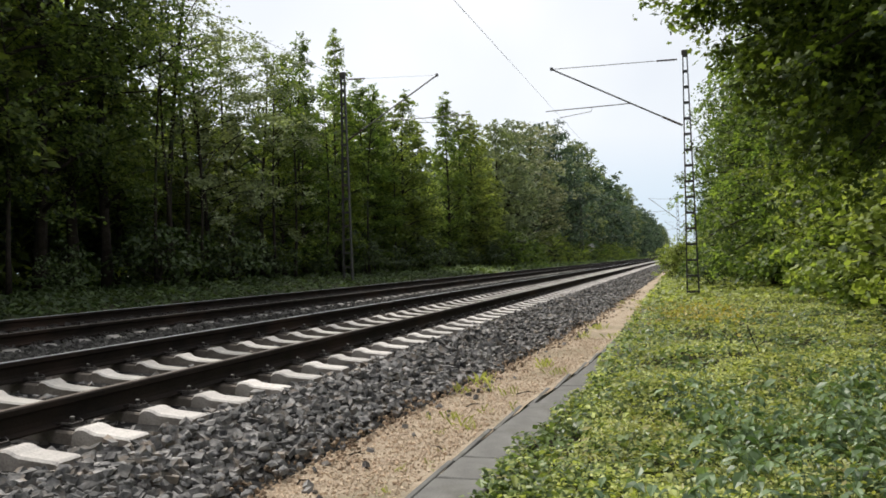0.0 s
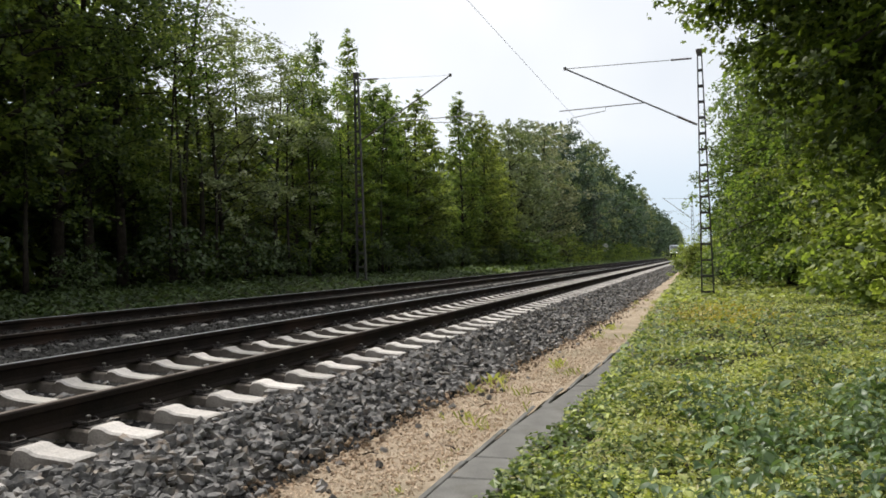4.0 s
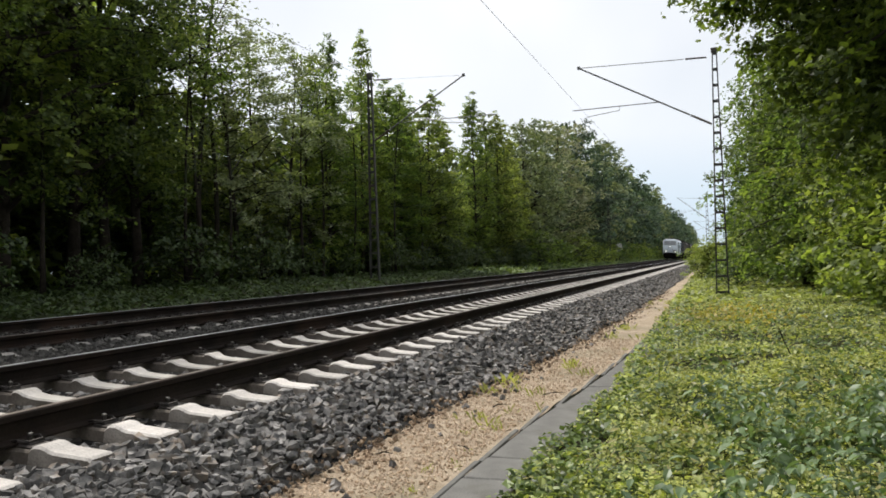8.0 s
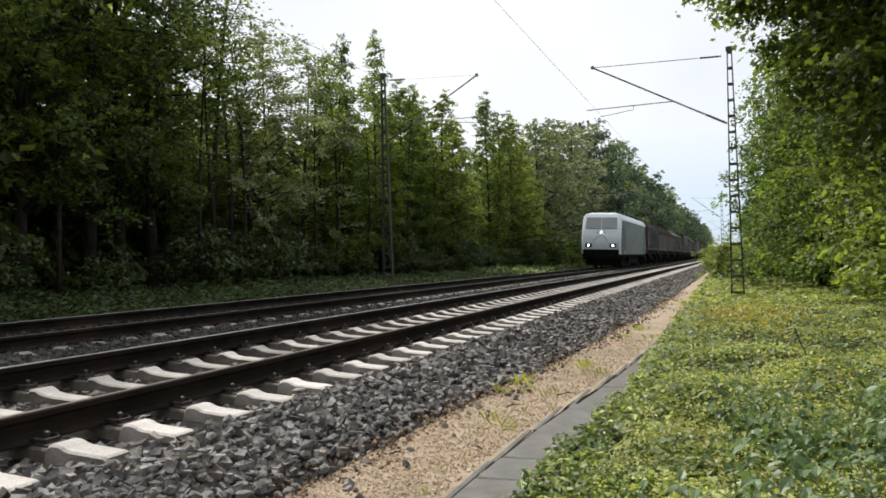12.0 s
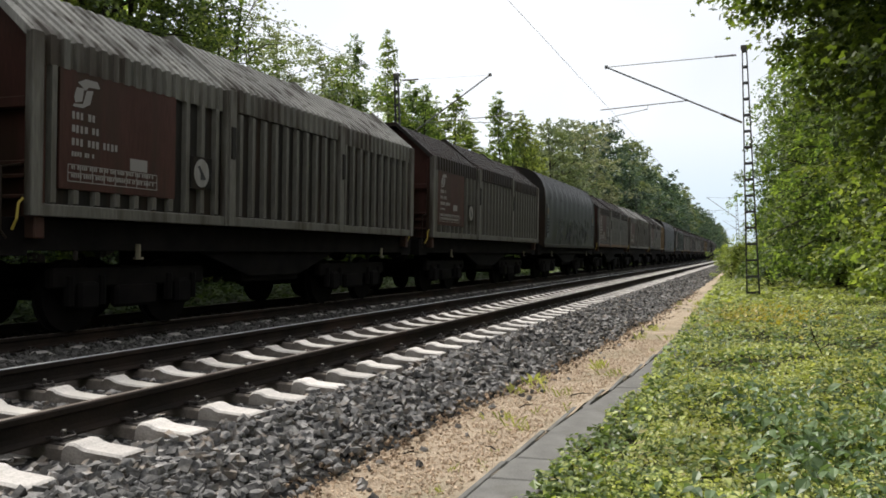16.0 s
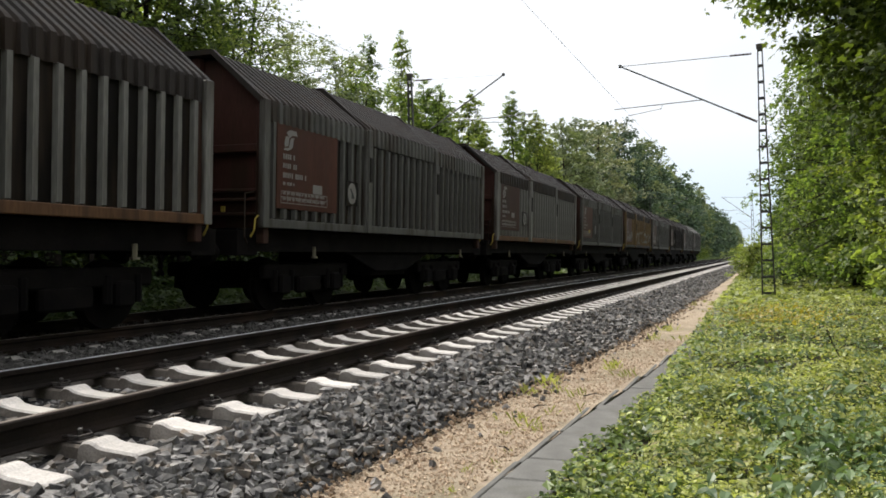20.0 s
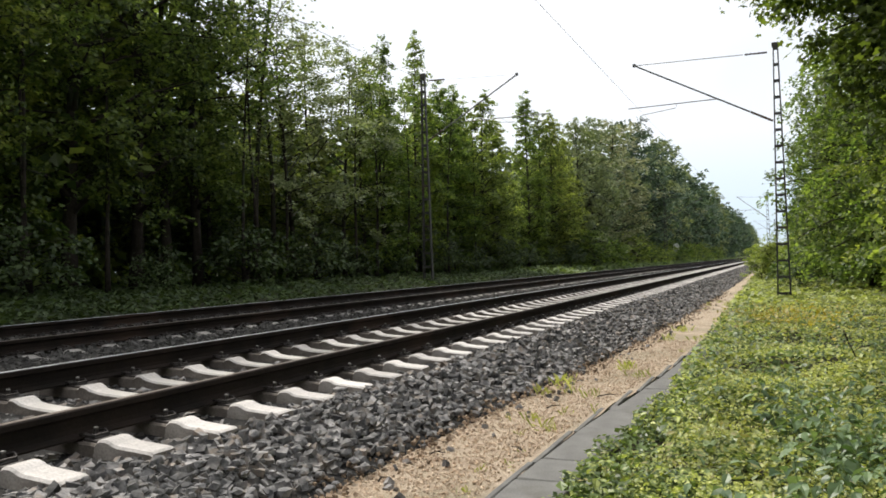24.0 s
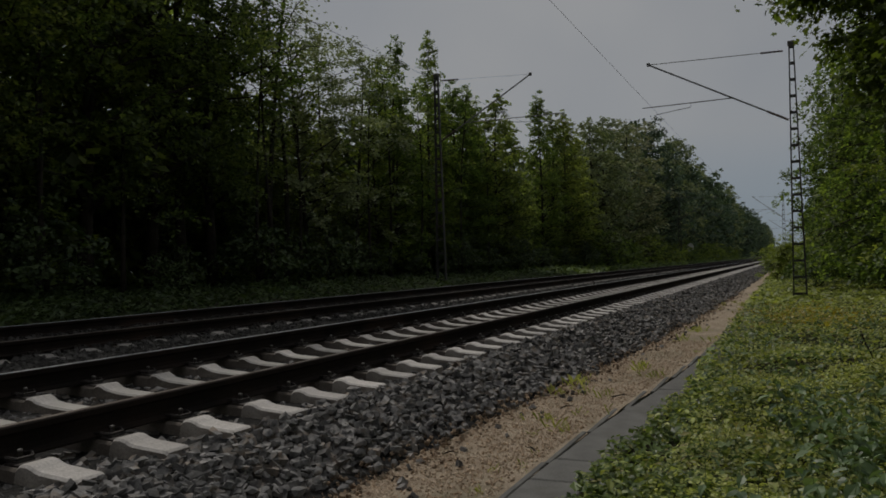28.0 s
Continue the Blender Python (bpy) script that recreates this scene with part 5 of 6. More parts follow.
    part("plate_mark", Shape().add([(x + .036, disc_at + a_, 2.22 + b_) for a_, b_ in ((-.10, .09), (-.05, .11), (.10, -.08), (.05, -.11))], [(0, 1, 2, 3)]).add([(x + .036, disc_at + a_, 2.22 + b_) for a_, b_ in ((-.03, -.10), (.03, -.10), (.03, .02), (-.03, .02))], [(0, 1, 2, 3)]), P_BLACK, ds)
    part("plate_board", Shape().box(x + .015, x + .026, disc_at - .24, disc_at + .24, 1.98, 2.46, .004), P_SHADE, ds, "dark square board behind the plate")
    wall_ = lambda: Shape().prism([(-HW + .04, HB), (HW - .04, HB), (HW - .04, HS - .02), (.44, HR - .06), (-.44, HR - .06), (-HW + .04, HS - .02)], 0, .05).mesh("end_wall", P_BROWN)
    part("end_wall", cached("endwall", wall_), None, ob, "oxide red end wall", loc=(0, L - .31, 0))
    ew = part("end_wall", cached("endwall", wall_), None, ob, "oxide red end wall", loc=(0, .26, 0))
    for yy in (.12, L - .27):
        part("end_post", cached("endpost", lambda: Shape().box(-.09, .09, 0, .15, 1.2, HR - .04, .015).mesh("end_post", P_BROWN)), None, ew, loc=(0, yy - .26, 0))
        for s in (1, -1):
            part("corner_post", cached(("corner", s), lambda: Shape().box(s * 1.36 - .09, s * 1.36 + .09, 0, .15, 1.2, HS - .06, .015).mesh("corner_post", P_BROWN)), None, ew, loc=(0, yy - .26, 0))
        part("cross_beam", cached("crossb", lambda: Shape().box(-1.27, 1.27, .02, .12, 2.72, 2.86, .015).mesh("cross_beam", P_BROWN)), None, ew, loc=(0, yy - .26, 0))
        for zz in (1.66, 1.90, 2.06):
            part("end_ledge", cached(("ledge", zz), lambda: Shape().box(-1.27, 1.27, .0 if zz < 1.8 else .03, .12, zz, zz + .055, .012).mesh("end_ledge", P_BROWN)), None, ew, loc=(0, yy - .26, 0))
    for yy in (-.07, L + .05):
        part("release_lever", cached("lever", lambda: Shape().tube([(1.33, 0, 1.30), (1.40, 0, 1.42), (1.40, .02, 1.60), (1.43, .06, 1.66)], .016, 6).mesh("release_lever", P_YELLOW)), None, ob, "bent yellow release lever", loc=(0, yy, 0))
        part("warning_plate", cached("warn", lambda: Shape().box(.60, .68, -.012, .012, 1.72, 1.82, .003).mesh("warning_plate", P_YELLOW)), None, ob, "small yellow plate", loc=(0, .10 if yy < 0 else L - .10, 0))
    for yy in (3.61, 7.16):
        part("latch", cached("latch", lambda: Shape().box(HW + .10, HW + .16, -.05, .05, 2.5, 3.0, .012).mesh("latch", P_DARK)), None, ob, loc=(0, yy, 0))
    for s in (-1, 1):
        part("grab_rail", cached(("grab", s), lambda: Shape().tube([(s * 1.3, -.12, 1.2), (s * 1.3, -.2, 1.3), (s * 1.3, -.2, 2.0), (s * 1.3, .05, 2.05)], .016, 6).mesh("grab_rail", P_DARK)), None, ob)
    if spray:
        for k in range(spray):
            part("graffiti", scrawl(seed + k, 4.2 + k * 6.4 / spray, 4.2 + (k + 1) * 6.4 / spray, HB + .25, HB + 1.0, 1, lambda z: HW + .075), P_SPRAY, ob, "sprayed white scribble")
    return underframe(ob, L)


def ribbon(s, pts, side, bold, i):
    """A band of paint along points (y, z) lying on the side."""
    for _ in range(2 if len(pts) < 12 else 0):      # rounded strokes
        pts = [pts[0]] + [q for a, b in zip(pts, pts[1:]) for q in ((a[0] * .75 + b[0] * .25, a[1] * .75 + b[1] * .25), (a[0] * .25 + b[0] * .75, a[1] * .25 + b[1] * .75))] + [pts[-1]]
    k0, m = len(s.v), len(pts)
    for j, (a, b) in enumerate(pts):
        p, q = pts[max(j - 1, 0)], pts[min(j + 1, m - 1)]
        d = Vector((q[0] - p[0], q[1] - p[1]))
        nn = Vector((-d.y, d.x)).normalized() * bold * (.8 + .35 * abs(math.sin(j * 4.0 / m + i)))
        for sg in (-1, 1):
            yy, zz = a + sg * nn.x, b + sg * nn.y
            s.v.append((side(zz) + .005 + .0008 * i, yy, zz))
    s.f += [(k0 + 2 * j, k0 + 2 * j + 2, k0 + 2 * j + 3, k0 + 2 * j + 1) for j in range(m - 1)]
    return s


def scrawl(seed, y0, y1, z0, z1, n, side, bold=.06):
    """Bold looping strokes as ribbons lying on the side, not letters."""
    r = random.Random(seed + 50)
    s = Shape()
    for i in range(n):
        cy = y0 + (y1 - y0) * (i + .5) / n + r.uniform(-.08, .08)
        w, h = (y1 - y0) / n * r.uniform(.34, .52), (z1 - z0) * r.uniform(.34, .50)
        cz = (z0 + z1) / 2 + r.uniform(-.1, .1)
        a0, a1 = r.uniform(-.8, 1.4), r.uniform(3.4, 6.2)
        if r.random() < .4:
            pts = [(cy + w * (k / 13 - .5) * 1.6 + w * .4 * math.sin(k * .7 + i), cz + h * math.cos(k * .55 + i) * (1 - k / 30)) for k in range(14)]
        else:
            pts = [(cy + w * math.cos(a0 + (a1 - a0) * k / 13) * (1 + .3 * math.sin(3 * k / 13 + i)), cz + h * math.sin(a0 + (a1 - a0) * k / 13)) for k in range(14)]
        ribbon(s, pts, side, bold, i)
    return s


TARP = [(1.43, 1.38), (1.46, 1.9), (1.47, 2.6), (1.46, 3.30), (1.42, 3.65), (1.30, 3.98), (1.08, 4.26), (.78, 4.45), (.40, 4.56), (0, 4.60)]
TARP_FULL = TARP + [(-x, z) for x, z in TARP[-2::-1]]


def tarp_wagon(label, seed, dim):
    """A covered wagon under a dark tarpaulin stretched over bows."""
    ob = base("tarpaulin_wagon", label, "freight wagon", "wagons of the goods train")
    L, n = 10.76, 11
    v, k = [], len(TARP_FULL)
    rows = []
    for i in range(n * 4 + 1):
        y = .12 + (L - .24) * i / (n * 4)
        u = i % 4
        g = (0, .7, 1.0, .7)[u]       # slack between the bows, most on the roof
        rows.append(y)
        v += [(x * (1 - g * (.006 + .030 * max(0, (z - 3.0) / 1.4))), y, z - g * .095 * max(0, (z - 3.4) / 1.2)) for x, z in TARP_FULL]
    f = [(j * k + i + 1, j * k + i, (j + 1) * k + i, (j + 1) * k + i + 1) for j in range(len(rows) - 1) for i in range(k - 1)]
    cover = part("tarpaulin", Shape().add(v, [tuple(reversed(q)) for q in f]), P_TARP, ob, "dark grey tarpaulin cover", True)
    for i in range(n + 1):
        y = .12 + (L - .24) * i / n
        part("bow_seam", cached("seam", lambda: Shape().tube([(x * 1.001, 0, z + .002) for x, z in TARP_FULL[3:-3]], .005, 5).mesh("bow_seam", P_TARP)), None, cover, loc=(0, y, 0))
    for y0, y1 in ((0, .14), (L - .14, L)):
        part("end_wall", Shape().prism([(x * 1.01, z) for x, z in reversed(TARP_FULL)][::-1], y0, y1), P_DARK, ob, "dark steel end wall")
    for sd in (1, -1):
        part("sill_beam", cached(("tarpsill", sd), lambda: Shape().box(sd * 1.42 - .06, sd * 1.42 + .06, 0, L, 1.32, 1.46, .012).mesh("sill_beam", P_DARK)), None, ob)
    for y in (.30, L - .85):
        b = part("data_panel", Shape().box(1.462, 1.482, y, y + .55, 1.70, 3.05, .006), P_BLUE, ob, "pale grey data panel")
        t = bars(Shape(), 1.484, y + .05, y + .45, 1.85, 2.5, 5, seed)
        part("lettering", t, P_DARK, b)
        part("round_plate", Shape().add([(1.486, y + .2 + .11 * math.cos(a), 2.78 + .14 * math.sin(a)) for a in np.linspace(0, 2 * math.pi, 15)[:-1]], [tuple(range(14))]), P_OCHRE, b)
    fx = lambda z: float(np.interp(z, [p[1] for p in TARP], [p[0] for p in TARP]))
    if dim:
        for k in range(8):
            part("graffiti", scrawl(seed + k, 2.4 + .82 * k, 3.5 + .82 * k, 1.5, 2.5, 2, fx, .17), P_SPRAYDIM, cover, "faded sprayed patch")
        for y0, h in ((3.4, 2.72), (4.7, 2.62), (5.75, 2.66), (6.5, 2.52), (7.3, 2.58), (8.1, 2.40)):
            part("graffiti", ribbon(Shape(), [(y0, h - .32), (y0 + .04, h - .06), (y0 + .16, h), (y0 + .24, h - .14), (y0 + .42, h - .16), (y0 + .58, h - .04)], fx, .028, 0), P_SPRAY, cover, "pale sprayed hook")
            part("graffiti", ribbon(Shape(), [(y0 + .2, h - .25), (y0 + .12, h - .55), (y0 + .3, h - .85), (y0 + .55, h - .95)], fx, .035, 1), P_SPRAYDIM, cover, "faded sprayed stroke")
    else:
        fill = lambda pts, bold: ribbon(Shape(), [(a_, b_) for a_, b_ in pts], fx, bold, 0)
        spiral = [(5.75 + (.10 + .022 * k) * math.cos(.62 * k), 2.02 + (.10 + .022 * k) * math.sin(.62 * k)) for k in range(16)] + [(6.15, 1.62)]
        for pts, bold in (([(3.2, 1.5), (3.35, 2.4), (3.6, 1.7), (3.9, 2.4)], .10), ([(4.8, 2.35), (4.3, 2.2), (4.25, 1.7), (4.8, 1.55), (5.0, 1.9)], .10), (spiral, .075),
                          ([(6.30, 2.22), (6.75, 2.30)], .065), ([(6.62, 2.12), (6.38, 1.85), (6.62, 1.78), (6.36, 1.48)], .075), ([(7.12, 2.20), (6.85, 1.95), (7.10, 1.85), (6.80, 1.65), (7.15, 1.50), (7.25, 1.42)], .075),
                          ([(7.75, 2.28), (7.42, 2.10), (7.48, 1.88), (7.80, 1.80), (7.62, 1.52), (7.35, 1.46)], .085), ([(7.95, 2.20), (7.90, 1.85), (8.20, 1.75), (8.35, 1.45)], .06)):
            part("graffiti", fill(pts, bold * 1.9), P_SPRAYEDGE, cover, "dark blue sprayed outline")
            part("graffiti", ribbon(Shape(), pts, lambda z: fx(z) + .004, bold * 1.3, 0), P_SPRAY, cover, "sprayed pale letter shape")
        part("graffiti", scrawl(seed + 9, 8.7, 9.8, 1.75, 2.35, 5, fx, .025), P_SPRAY, cover, "faded sprayed scrawl")
    return underframe(ob, L)


LOCO_LEN = 17.95


def loco_front(z):
    return float(np.interp(z, [1.0, 1.55, 2.0, 2.6, 3.85, 4.03, 4.12], [.34, .20, .13, .25, .74, .84, 1.00]))


LOCO_OUT = [(1.46, 1.02), (1.46, 1.55), (1.46, 1.95), (1.46, 2.40), (1.46, 3.1), (1.45, 3.50), (1.40, 3.78), (1.28, 3.97), (.85, 4.08), (.3, 4.11)]
LOCO_OUT = LOCO_OUT + [(-x, z) for x, z in LOCO_OUT[::-1]]


def locomotive():
    ob = base("electric_locomotive", "white electric locomotive with lit headlamps hauling the goods train", "locomotive", "")
    k = len(LOCO_OUT)
    rings = []
    for g, dy in ((.88, 0.0), (.95, .09), (.985, .26), (1.0, .70)):
        rings.append([(x * g, loco_front(z) + dy, min(z, 3.10 + g)) for x, z in LOCO_OUT])
    for m in range(1, 8):
        y = 2.4 + (LOCO_LEN - 4.8) * (m - 1) / 6
        rings.append([(x, y, z) for x, z in LOCO_OUT])
    for g, dy in ((1.0, .70), (.985, .26), (.95, .09), (.88, 0.0)):
        rings.append([(x * g, LOCO_LEN - loco_front(z) - dy, min(z, 3.10 + g)) for x, z in LOCO_OUT])
    n = len(rings)
    flat = [p for r in rings for p in r]
    shell, sides = Shape(), Shape()
    shell.v = sides.v = flat
    for j in range(n - 1):
        for i in range(k - 1):
            q = (j * k + i, j * k + i + 1, (j + 1) * k + i + 1, (j + 1) * k + i)
            on_side = (i < 5 or i >= k - 6) and 1 < j < n - 3
            (sides if on_side else shell).f.append(tuple(reversed(q)))
    for j, rev in ((0, False), (n - 1, True)):
        for i in range(k // 2 - 1):
            q = (j * k + i, j * k + i + 1, j * k + k - 2 - i, j * k + k - 1 - i)
            shell.f.append(q if rev else tuple(reversed(q)))
    body = part("body", shell, P_LOCO, ob, "white painted cab ends and roof", True)
    body.data.set_sharp_from_angle(angle=math.radians(30))
    part("side_panel", sides, P_LOCOSIDE, ob, "silver grey painted side")
    for end in (0, 1):
        fy = (lambda z, o: loco_front(z) - o) if not end else (lambda z, o: LOCO_LEN - loco_front(z) + o)
        for s in (-1, 1):
            a, b = (.016, 1.16) if s > 0 else (-1.16, -.016)
            g = Shape()
            v = [(a, fy(2.86, .015), 2.86), (b, fy(2.86, .015), 2.86), (b * (.96 if s > 0 else 1), fy(3.72, .015), 3.72), (a * (1 if s > 0 else .96), fy(3.72, .015), 3.72)]
            d = .03 if not end else -.03
            v += [(x, y + d, z) for x, y, z in v]
            g.add(v, [(0, 1, 2, 3), (7, 6, 5, 4), (0, 4, 5, 1), (1, 5, 6, 2), (2, 6, 7, 3), (3, 7, 4, 0)])
            part("windscreen", g, P_SCREEN, body, "glass windscreen pane with the sky's reflection in its grey")
            part("wiper", Shape().tube([(s * .18, fy(2.84, .03), 2.84), (s * .86, fy(2.95, .03), 2.95)], .014, 5), P_BLACK, body)
            part("marker_lamp", Shape().tube([(s * .26, fy(2.60, .0), 2.60), (s * .26, fy(2.60, .02), 2.60)], .05, 10), P_BLACK, body, "small dark marker lamp")
            y = fy(1.62, .01)
            part("lamp_housing", Shape().box(s * .88 - .24, s * .88 + .24, y - .02, y + .02, 1.53, 1.80, .01), P_BLACK, body)
            part("headlight", Shape().tube([(s * .88, y - (.03 if not end else -.03), 1.66), (s * .88, y - (.045 if not end else -.045), 1.66)], .07, 14), P_LAMP if not end else P_WHITE, body, "round lit headlamp")
            part("buffer", Shape().tube([(s * .875, fy(1.1, .0), 1.05), (s * .875, fy(1.1, .35), 1.05)], .11, 10).tube([(s * .875, fy(1.1, .35), 1.05), (s * .875, fy(1.1, .42), 1.05)], [.25, .24], 14), P_UNDER, ob)
            yc = 1.35 if not end else LOCO_LEN - 1.35
            part("cab_window", Shape().add([(s * 1.472, yc + c[0] * (1 if not end else -1), c[1]) for c in ((-.26, 2.52), (-.33, 2.60), (-.33, 2.78), (-.18, 3.28), (-.10, 3.36), (.20, 3.36), (.27, 3.30), (.27, 2.60), (.20, 2.52))],
                                           [tuple(range(9)) if (s > 0) == (not end) else tuple(range(8, -1, -1))]), P_GLASS, ob, "dark cab side window")
            part("window_frame", Shape().tube([(s * 1.470, yc + c[0] * (1 if not end else -1), c[1]) for c in ((-.26, 2.52), (-.33, 2.60), (-.33, 2.78), (-.18, 3.28), (-.10, 3.36), (.20, 3.36), (.27, 3.30), (.27, 2.60), (.20, 2.52), (-.26, 2.52))], .016, 5), P_LINE, ob)
            yd = 2.15 if not end else LOCO_LEN - 2.15
            part("door", Shape().box(s * 1.462 - .006, s * 1.462 + .006, yd - .36, yd + .36, 1.12, 3.36, .004), P_LOCOSIDE, ob)
            seam = Shape()
            for q in (yd - .37, yd + .37):
                seam.box(s * 1.464 - .005, s * 1.464 + .005, q - .008, q + .008, 1.1, 3.38)
            part("door_seam", seam, P_LINE, ob)
            part("handrail", Shape().tube([(s * 1.47, yd - .46, 1.2), (s * 1.53, yd - .46, 1.25), (s * 1.53, yd - .46, 2.55), (s * 1.47, yd - .46, 2.6)], .014, 6), P_UNDER, ob)
            # no hollow here: a flat black plate gives the dark inside of the step opening
            part("step_recess", Shape().box(s * 1.468 - .004, s * 1.468 + .004, yd - (.46 if end else .18), yd + (.18 if end else .46), 1.05, 1.34, .002), P_BLACK, ob, "flat black plate as the shaded step opening under the door")
            part("step_bar", Shape().tube([(s * 1.476, yd - (.44 if end else .16), 1.20), (s * 1.476, yd + (.16 if end else .44), 1.20)], .012, 6), P_LOCO, ob)
            part("footstep", Shape().box(s * 1.35 - .15, s * 1.35 + .15, yd - .3, yd + .3, .42, .46).box(s * 1.35 - .15, s * 1.35 + .15, yd - .3, yd + .3, .78, .82), P_DARK, ob)
            part("name_mark", bars(Shape(), 1.470 if s > 0 else -1.476, min(yc, yc + .1), yc + .55, 2.05, 2.14, 1, 3), P_GREY, ob)
        part("top_light", Shape().tube([(0, fy(2.62, .0), 2.62), (0, fy(2.62, .03), 2.62)], .06, 12), P_LAMP if not end else P_WHITE, body, "upper lit headlamp")
        part("front_skirt", Shape().box(-1.30, 1.30, fy(1.35, -.02) - .06, fy(1.35, -.02) + .06, .62, 1.37, .02).box(-1.1, 1.1, fy(1.0, -.1) - .05, fy(1.0, -.1) + .05, .20, .62, .02), P_UNDER, ob, "black buffer beam and rail guard")
        em = Shape()
        for t0, t1 in zip(np.linspace(.1, 3.04, 15), np.linspace(.1, 3.04, 15)[1:]):
            em.add([(.50 * math.cos(a) * g, fy(z, .012), z) for a, g in ((t0, 1), (t1, 1), (t1, .90), (t0, .90)) for z in (1.88 + .50 * math.sin(a) * g,)], [(0, 1, 2, 3)])
        part("emblem", em, P_EMBLEM, body, "grey arched emblem")
    for s in (-1, 1):
        part("trim_line", Shape().box(s * 1.458 - .012, s * 1.458 + .012, 1.0, LOCO_LEN - 1.0, 3.49, 3.525), P_LINE, ob, "dark line under the roof edge")
        part("side_hatch", Shape().box(s * 1.462 - .006, s * 1.462 + .006, 14.2, 15.0, 1.5, 2.9, .004), P_LOCOSIDE, ob)
    roof = Shape().box(-.55, .55, 3.2, LOCO_LEN - 3.2, 4.13, 4.26, .03)
    for q in (6.2, 8.8, 11.6):
        roof.box(-.5, .5, q, q + 1.4, 4.26, 4.38, .03)
    part("roof_gear", roof, P_GREY, ob)
    up = Shape().tube([(-.5, 3.2, 4.2), (-.45, 4.5, 4.75), (-.42, 3.2, 5.62)], .014, 6).tube([(.5, 3.2, 4.2), (.45, 4.5, 4.75), (.42, 3.2, 5.62)], .014, 6)
    up.tube([(-.8, 3.1, 5.60), (-.6, 3.1, 5.68), (.6, 3.1, 5.68), (.8, 3.1, 5.60)], .03, 6).tube([(-.8, 3.4, 5.60), (-.6, 3.4, 5.68), (.6, 3.4, 5.68), (.8, 3.4, 5.60)], .03, 6)
    part("pantograph", up, P_DARK, ob, "raised pantograph")
    part("pantograph", Shape().tube([(-.5, 13.6, 4.28), (-.4, 15.2, 4.36), (.4, 15.2, 4.36), (.5, 13.6, 4.28)], .025, 6).tube([(-.8, 13.2, 4.36), (.8, 13.2, 4.36)], .03, 6), P_DARK, ob, "folded pantograph")
    part("underframe", Shape().box(-1.40, 1.40, .5, LOCO_LEN - .5, .86, 1.04, .02).box(-1.25, 1.25, 6.3, LOCO_LEN - 6.3, .30, .86, .04), P_UNDER, ob, "grimy underframe and equipment boxes, blackened for shade")
    for y in (4.1, LOCO_LEN - 4.1):
        bogie(ob, y, 1.3, .60)
    return ob


# from the locomotive back: what each wagon looks like
TRAIN = [
    hood_wagon("blue-grey hooded steel wagon with brown data panel", P_BLUE, P_DEEP, P_ROOF, P_BLUE, seed=1, yellow=True, board=P_BOARDRED),
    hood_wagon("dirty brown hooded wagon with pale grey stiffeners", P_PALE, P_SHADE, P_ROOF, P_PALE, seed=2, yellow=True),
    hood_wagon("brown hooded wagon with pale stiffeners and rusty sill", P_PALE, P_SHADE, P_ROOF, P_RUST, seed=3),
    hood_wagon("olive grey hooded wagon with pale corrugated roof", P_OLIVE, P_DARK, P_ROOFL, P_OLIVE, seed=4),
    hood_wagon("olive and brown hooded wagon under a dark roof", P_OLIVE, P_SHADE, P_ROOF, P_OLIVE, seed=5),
    tarp_wagon("dark tarpaulin wagon with faded sprayed scrawl", 6, True),
    hood_wagon("weathered brown hooded wagon with dull stiffeners", P_PALE, P_SHADE, P_ROOF, P_RUST, seed=7),
    hood_wagon("grey-green hooded wagon streaked with dirt", P_OLIVE, P_DARK, P_ROOFL, P_OLIVE, seed=8),
    hood_wagon("rust-streaked hooded wagon with one ochre hood", P_PALE, P_SHADE, P_ROOF, P_SHADE, last=P_OCHRE, seed=9),
    tarp_wagon("black tarpaulin wagon with bold white graffiti", 10, False),
    hood_wagon("green-grey hooded wagon with brown data panel", P_GREEN, P_DEEP, P_ROOF, P_GREY, seed=11),
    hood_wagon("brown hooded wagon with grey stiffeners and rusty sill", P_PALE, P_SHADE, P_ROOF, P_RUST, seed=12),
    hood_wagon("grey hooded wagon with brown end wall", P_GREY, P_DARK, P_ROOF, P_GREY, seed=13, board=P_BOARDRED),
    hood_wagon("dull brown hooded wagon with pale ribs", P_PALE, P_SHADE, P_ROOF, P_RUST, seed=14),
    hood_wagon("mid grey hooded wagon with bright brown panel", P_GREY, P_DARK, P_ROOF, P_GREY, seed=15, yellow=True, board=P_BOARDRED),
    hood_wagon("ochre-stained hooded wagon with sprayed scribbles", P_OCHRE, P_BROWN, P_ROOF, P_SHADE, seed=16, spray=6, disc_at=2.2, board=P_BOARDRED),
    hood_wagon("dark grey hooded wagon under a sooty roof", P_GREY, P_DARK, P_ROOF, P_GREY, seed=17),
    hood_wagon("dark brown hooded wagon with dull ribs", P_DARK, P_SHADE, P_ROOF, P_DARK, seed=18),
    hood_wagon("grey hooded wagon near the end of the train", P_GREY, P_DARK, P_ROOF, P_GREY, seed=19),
    hood_wagon("pale olive grey hooded wagon at the train's end", P_GREY, P_DARK, P_ROOFL, P_GREY, seed=20),
]
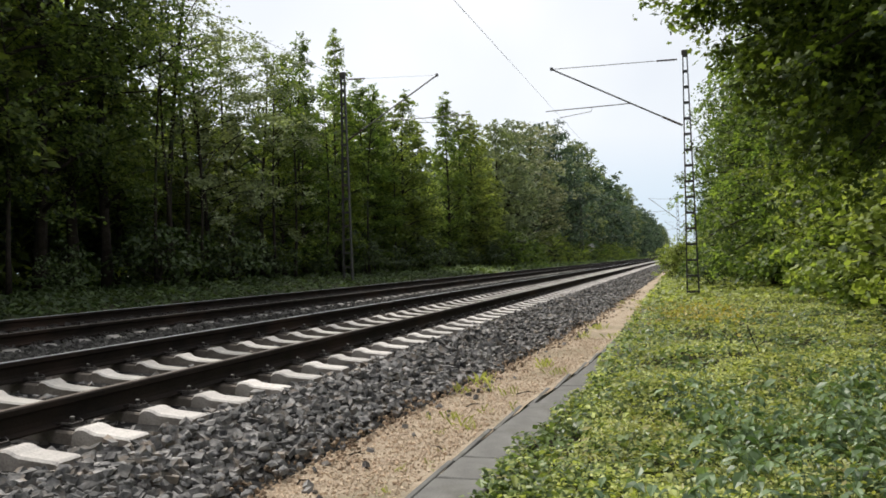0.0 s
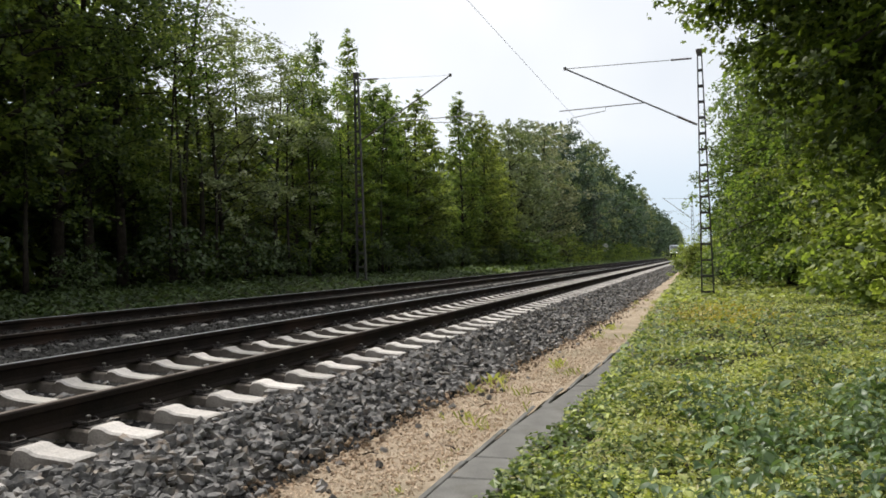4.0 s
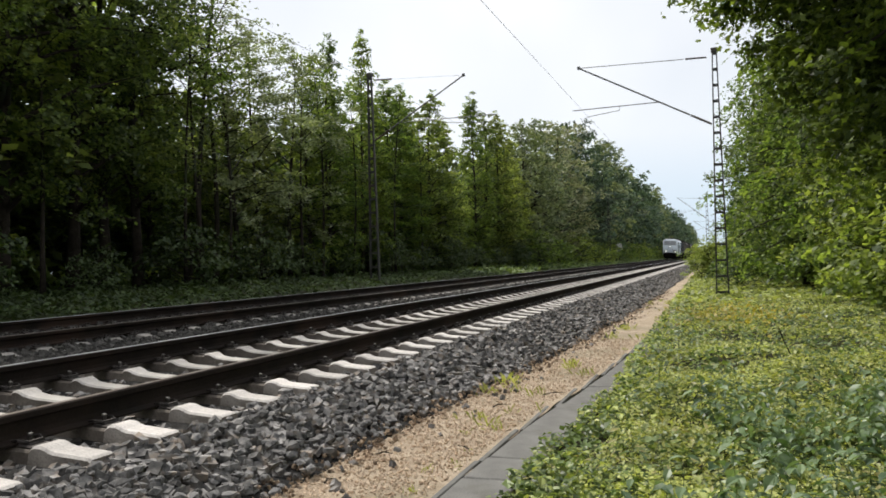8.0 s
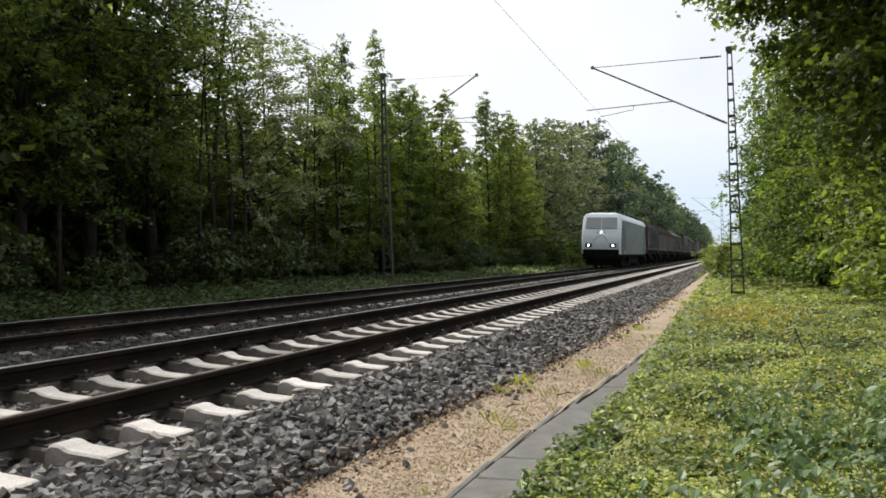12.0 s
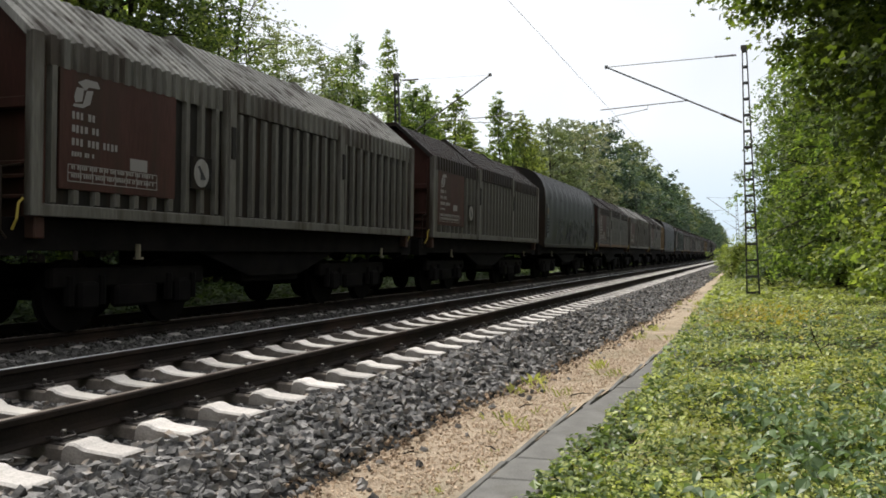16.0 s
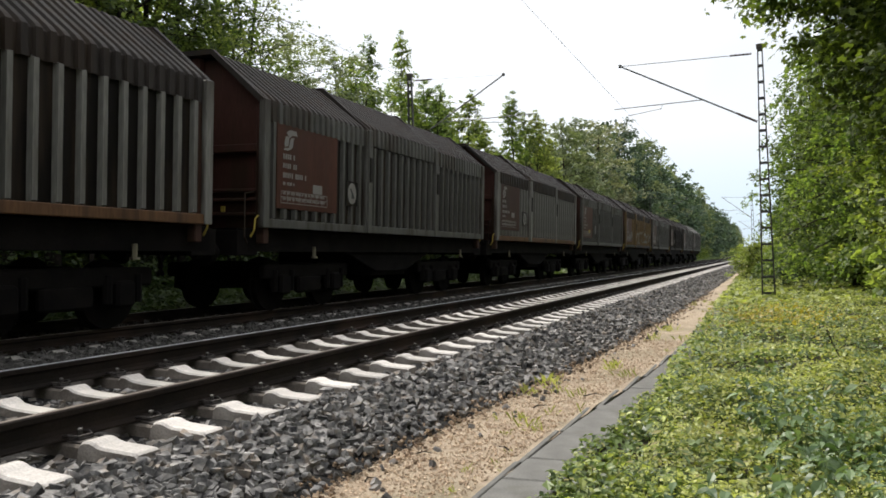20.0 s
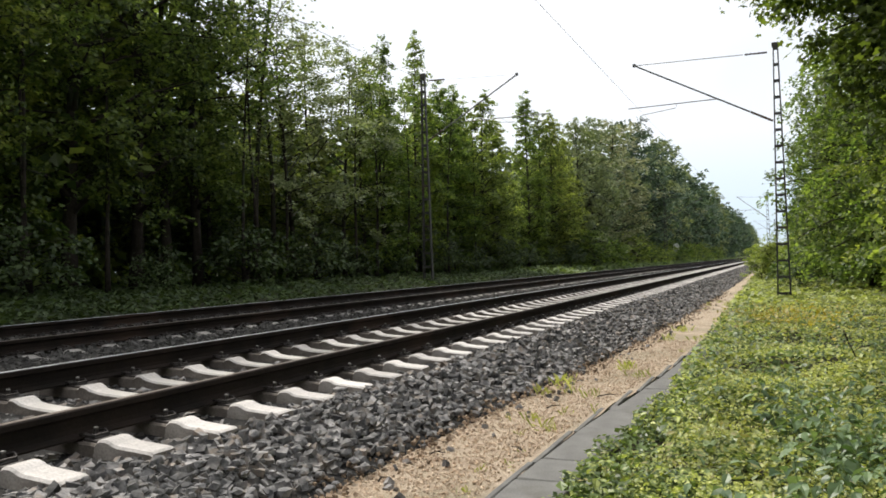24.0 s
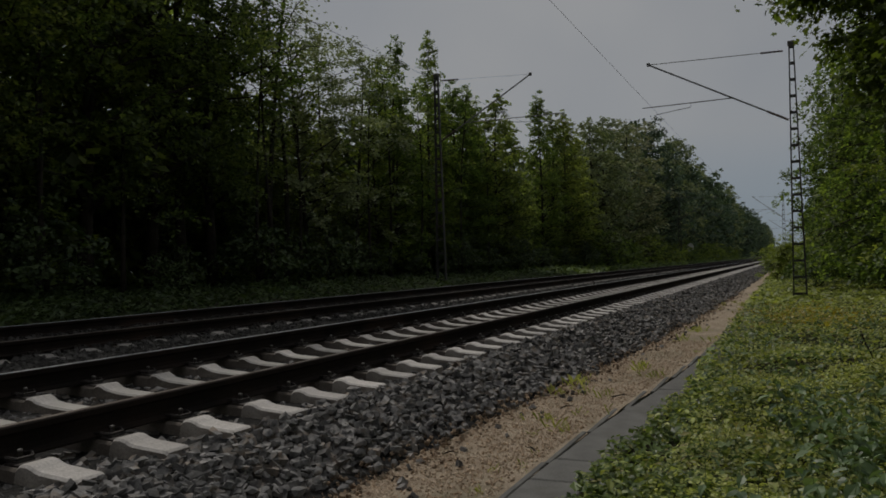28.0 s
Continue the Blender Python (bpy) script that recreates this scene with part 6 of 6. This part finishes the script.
LOCO = locomotive()


def loose_stones():
    """The stones that lie on top of the nearest ballast, each a piece of its own."""
    g = 1.618
    corner = np.array([(-1, g, 0), (1, g, 0), (-1, -g, 0), (1, -g, 0), (0, -1, g), (0, 1, g), (0, -1, -g), (0, 1, -g), (g, 0, -1), (g, 0, 1), (-g, 0, -1), (-g, 0, 1)]) * .55
    face = np.array([(0, 11, 5), (0, 5, 1), (0, 1, 7), (0, 7, 10), (0, 10, 11), (1, 5, 9), (5, 11, 4), (11, 10, 2), (10, 7, 6), (7, 1, 8),
                     (3, 9, 4), (3, 4, 2), (3, 2, 6), (3, 6, 8), (3, 8, 9), (4, 9, 5), (2, 4, 11), (6, 2, 10), (8, 6, 7), (9, 8, 1)])
    kinds = [np_mesh("stone", corner * rng.uniform(.45, 1.0, (12, 3)) * rng.uniform(.032, .056) * (rng.uniform(.8, 1.3), rng.uniform(.7, 1.1), rng.uniform(.5, .85)), face, M_LOOSE) for _ in range(16)]
    for p in off_sleepers(scatter(-3.2, -2.42, 2.7, 8.0, 330), NEAR, .13)[:300]:
        ob = part("stone", random.choice(kinds), None, BED, loc=(p[0], p[1], p[2] + .072 - .03 * max(0, (p[0] + 2.9) / .5)))
        ob.rotation_euler = (random.uniform(-.5, .5), random.uniform(-.5, .5), random.uniform(0, 6.28))


loose_stones()
SPEED, LOCO_AT, WAGONS_AT, PITCH = 26.0, 367.55, 386.35, 12.04


def motions():
    """The goods train runs by on the farther track slowing a little as it comes; the couplings differ a little in length."""
    for i, ob in enumerate([LOCO] + TRAIN):
        s = LOCO_AT if i == 0 else WAGONS_AT + PITCH * (i - 1) + float(np.interp(i - 1, [0, 4, 7, 19], [.02, 0, -.16, -.20]))
        walk(ob, [(t, pose(FAR["x"], s - SPEED * t + lag, FAR["z"], ry=FAR["cant"])) for t, lag in ((0, 3.0), (7, 2.8), (10, 2.4), (12, 1.6), (14, .3), (15, .05), (17, 0), (20.5, 0), (23.5, .7), (28, 1.7))])


motions()
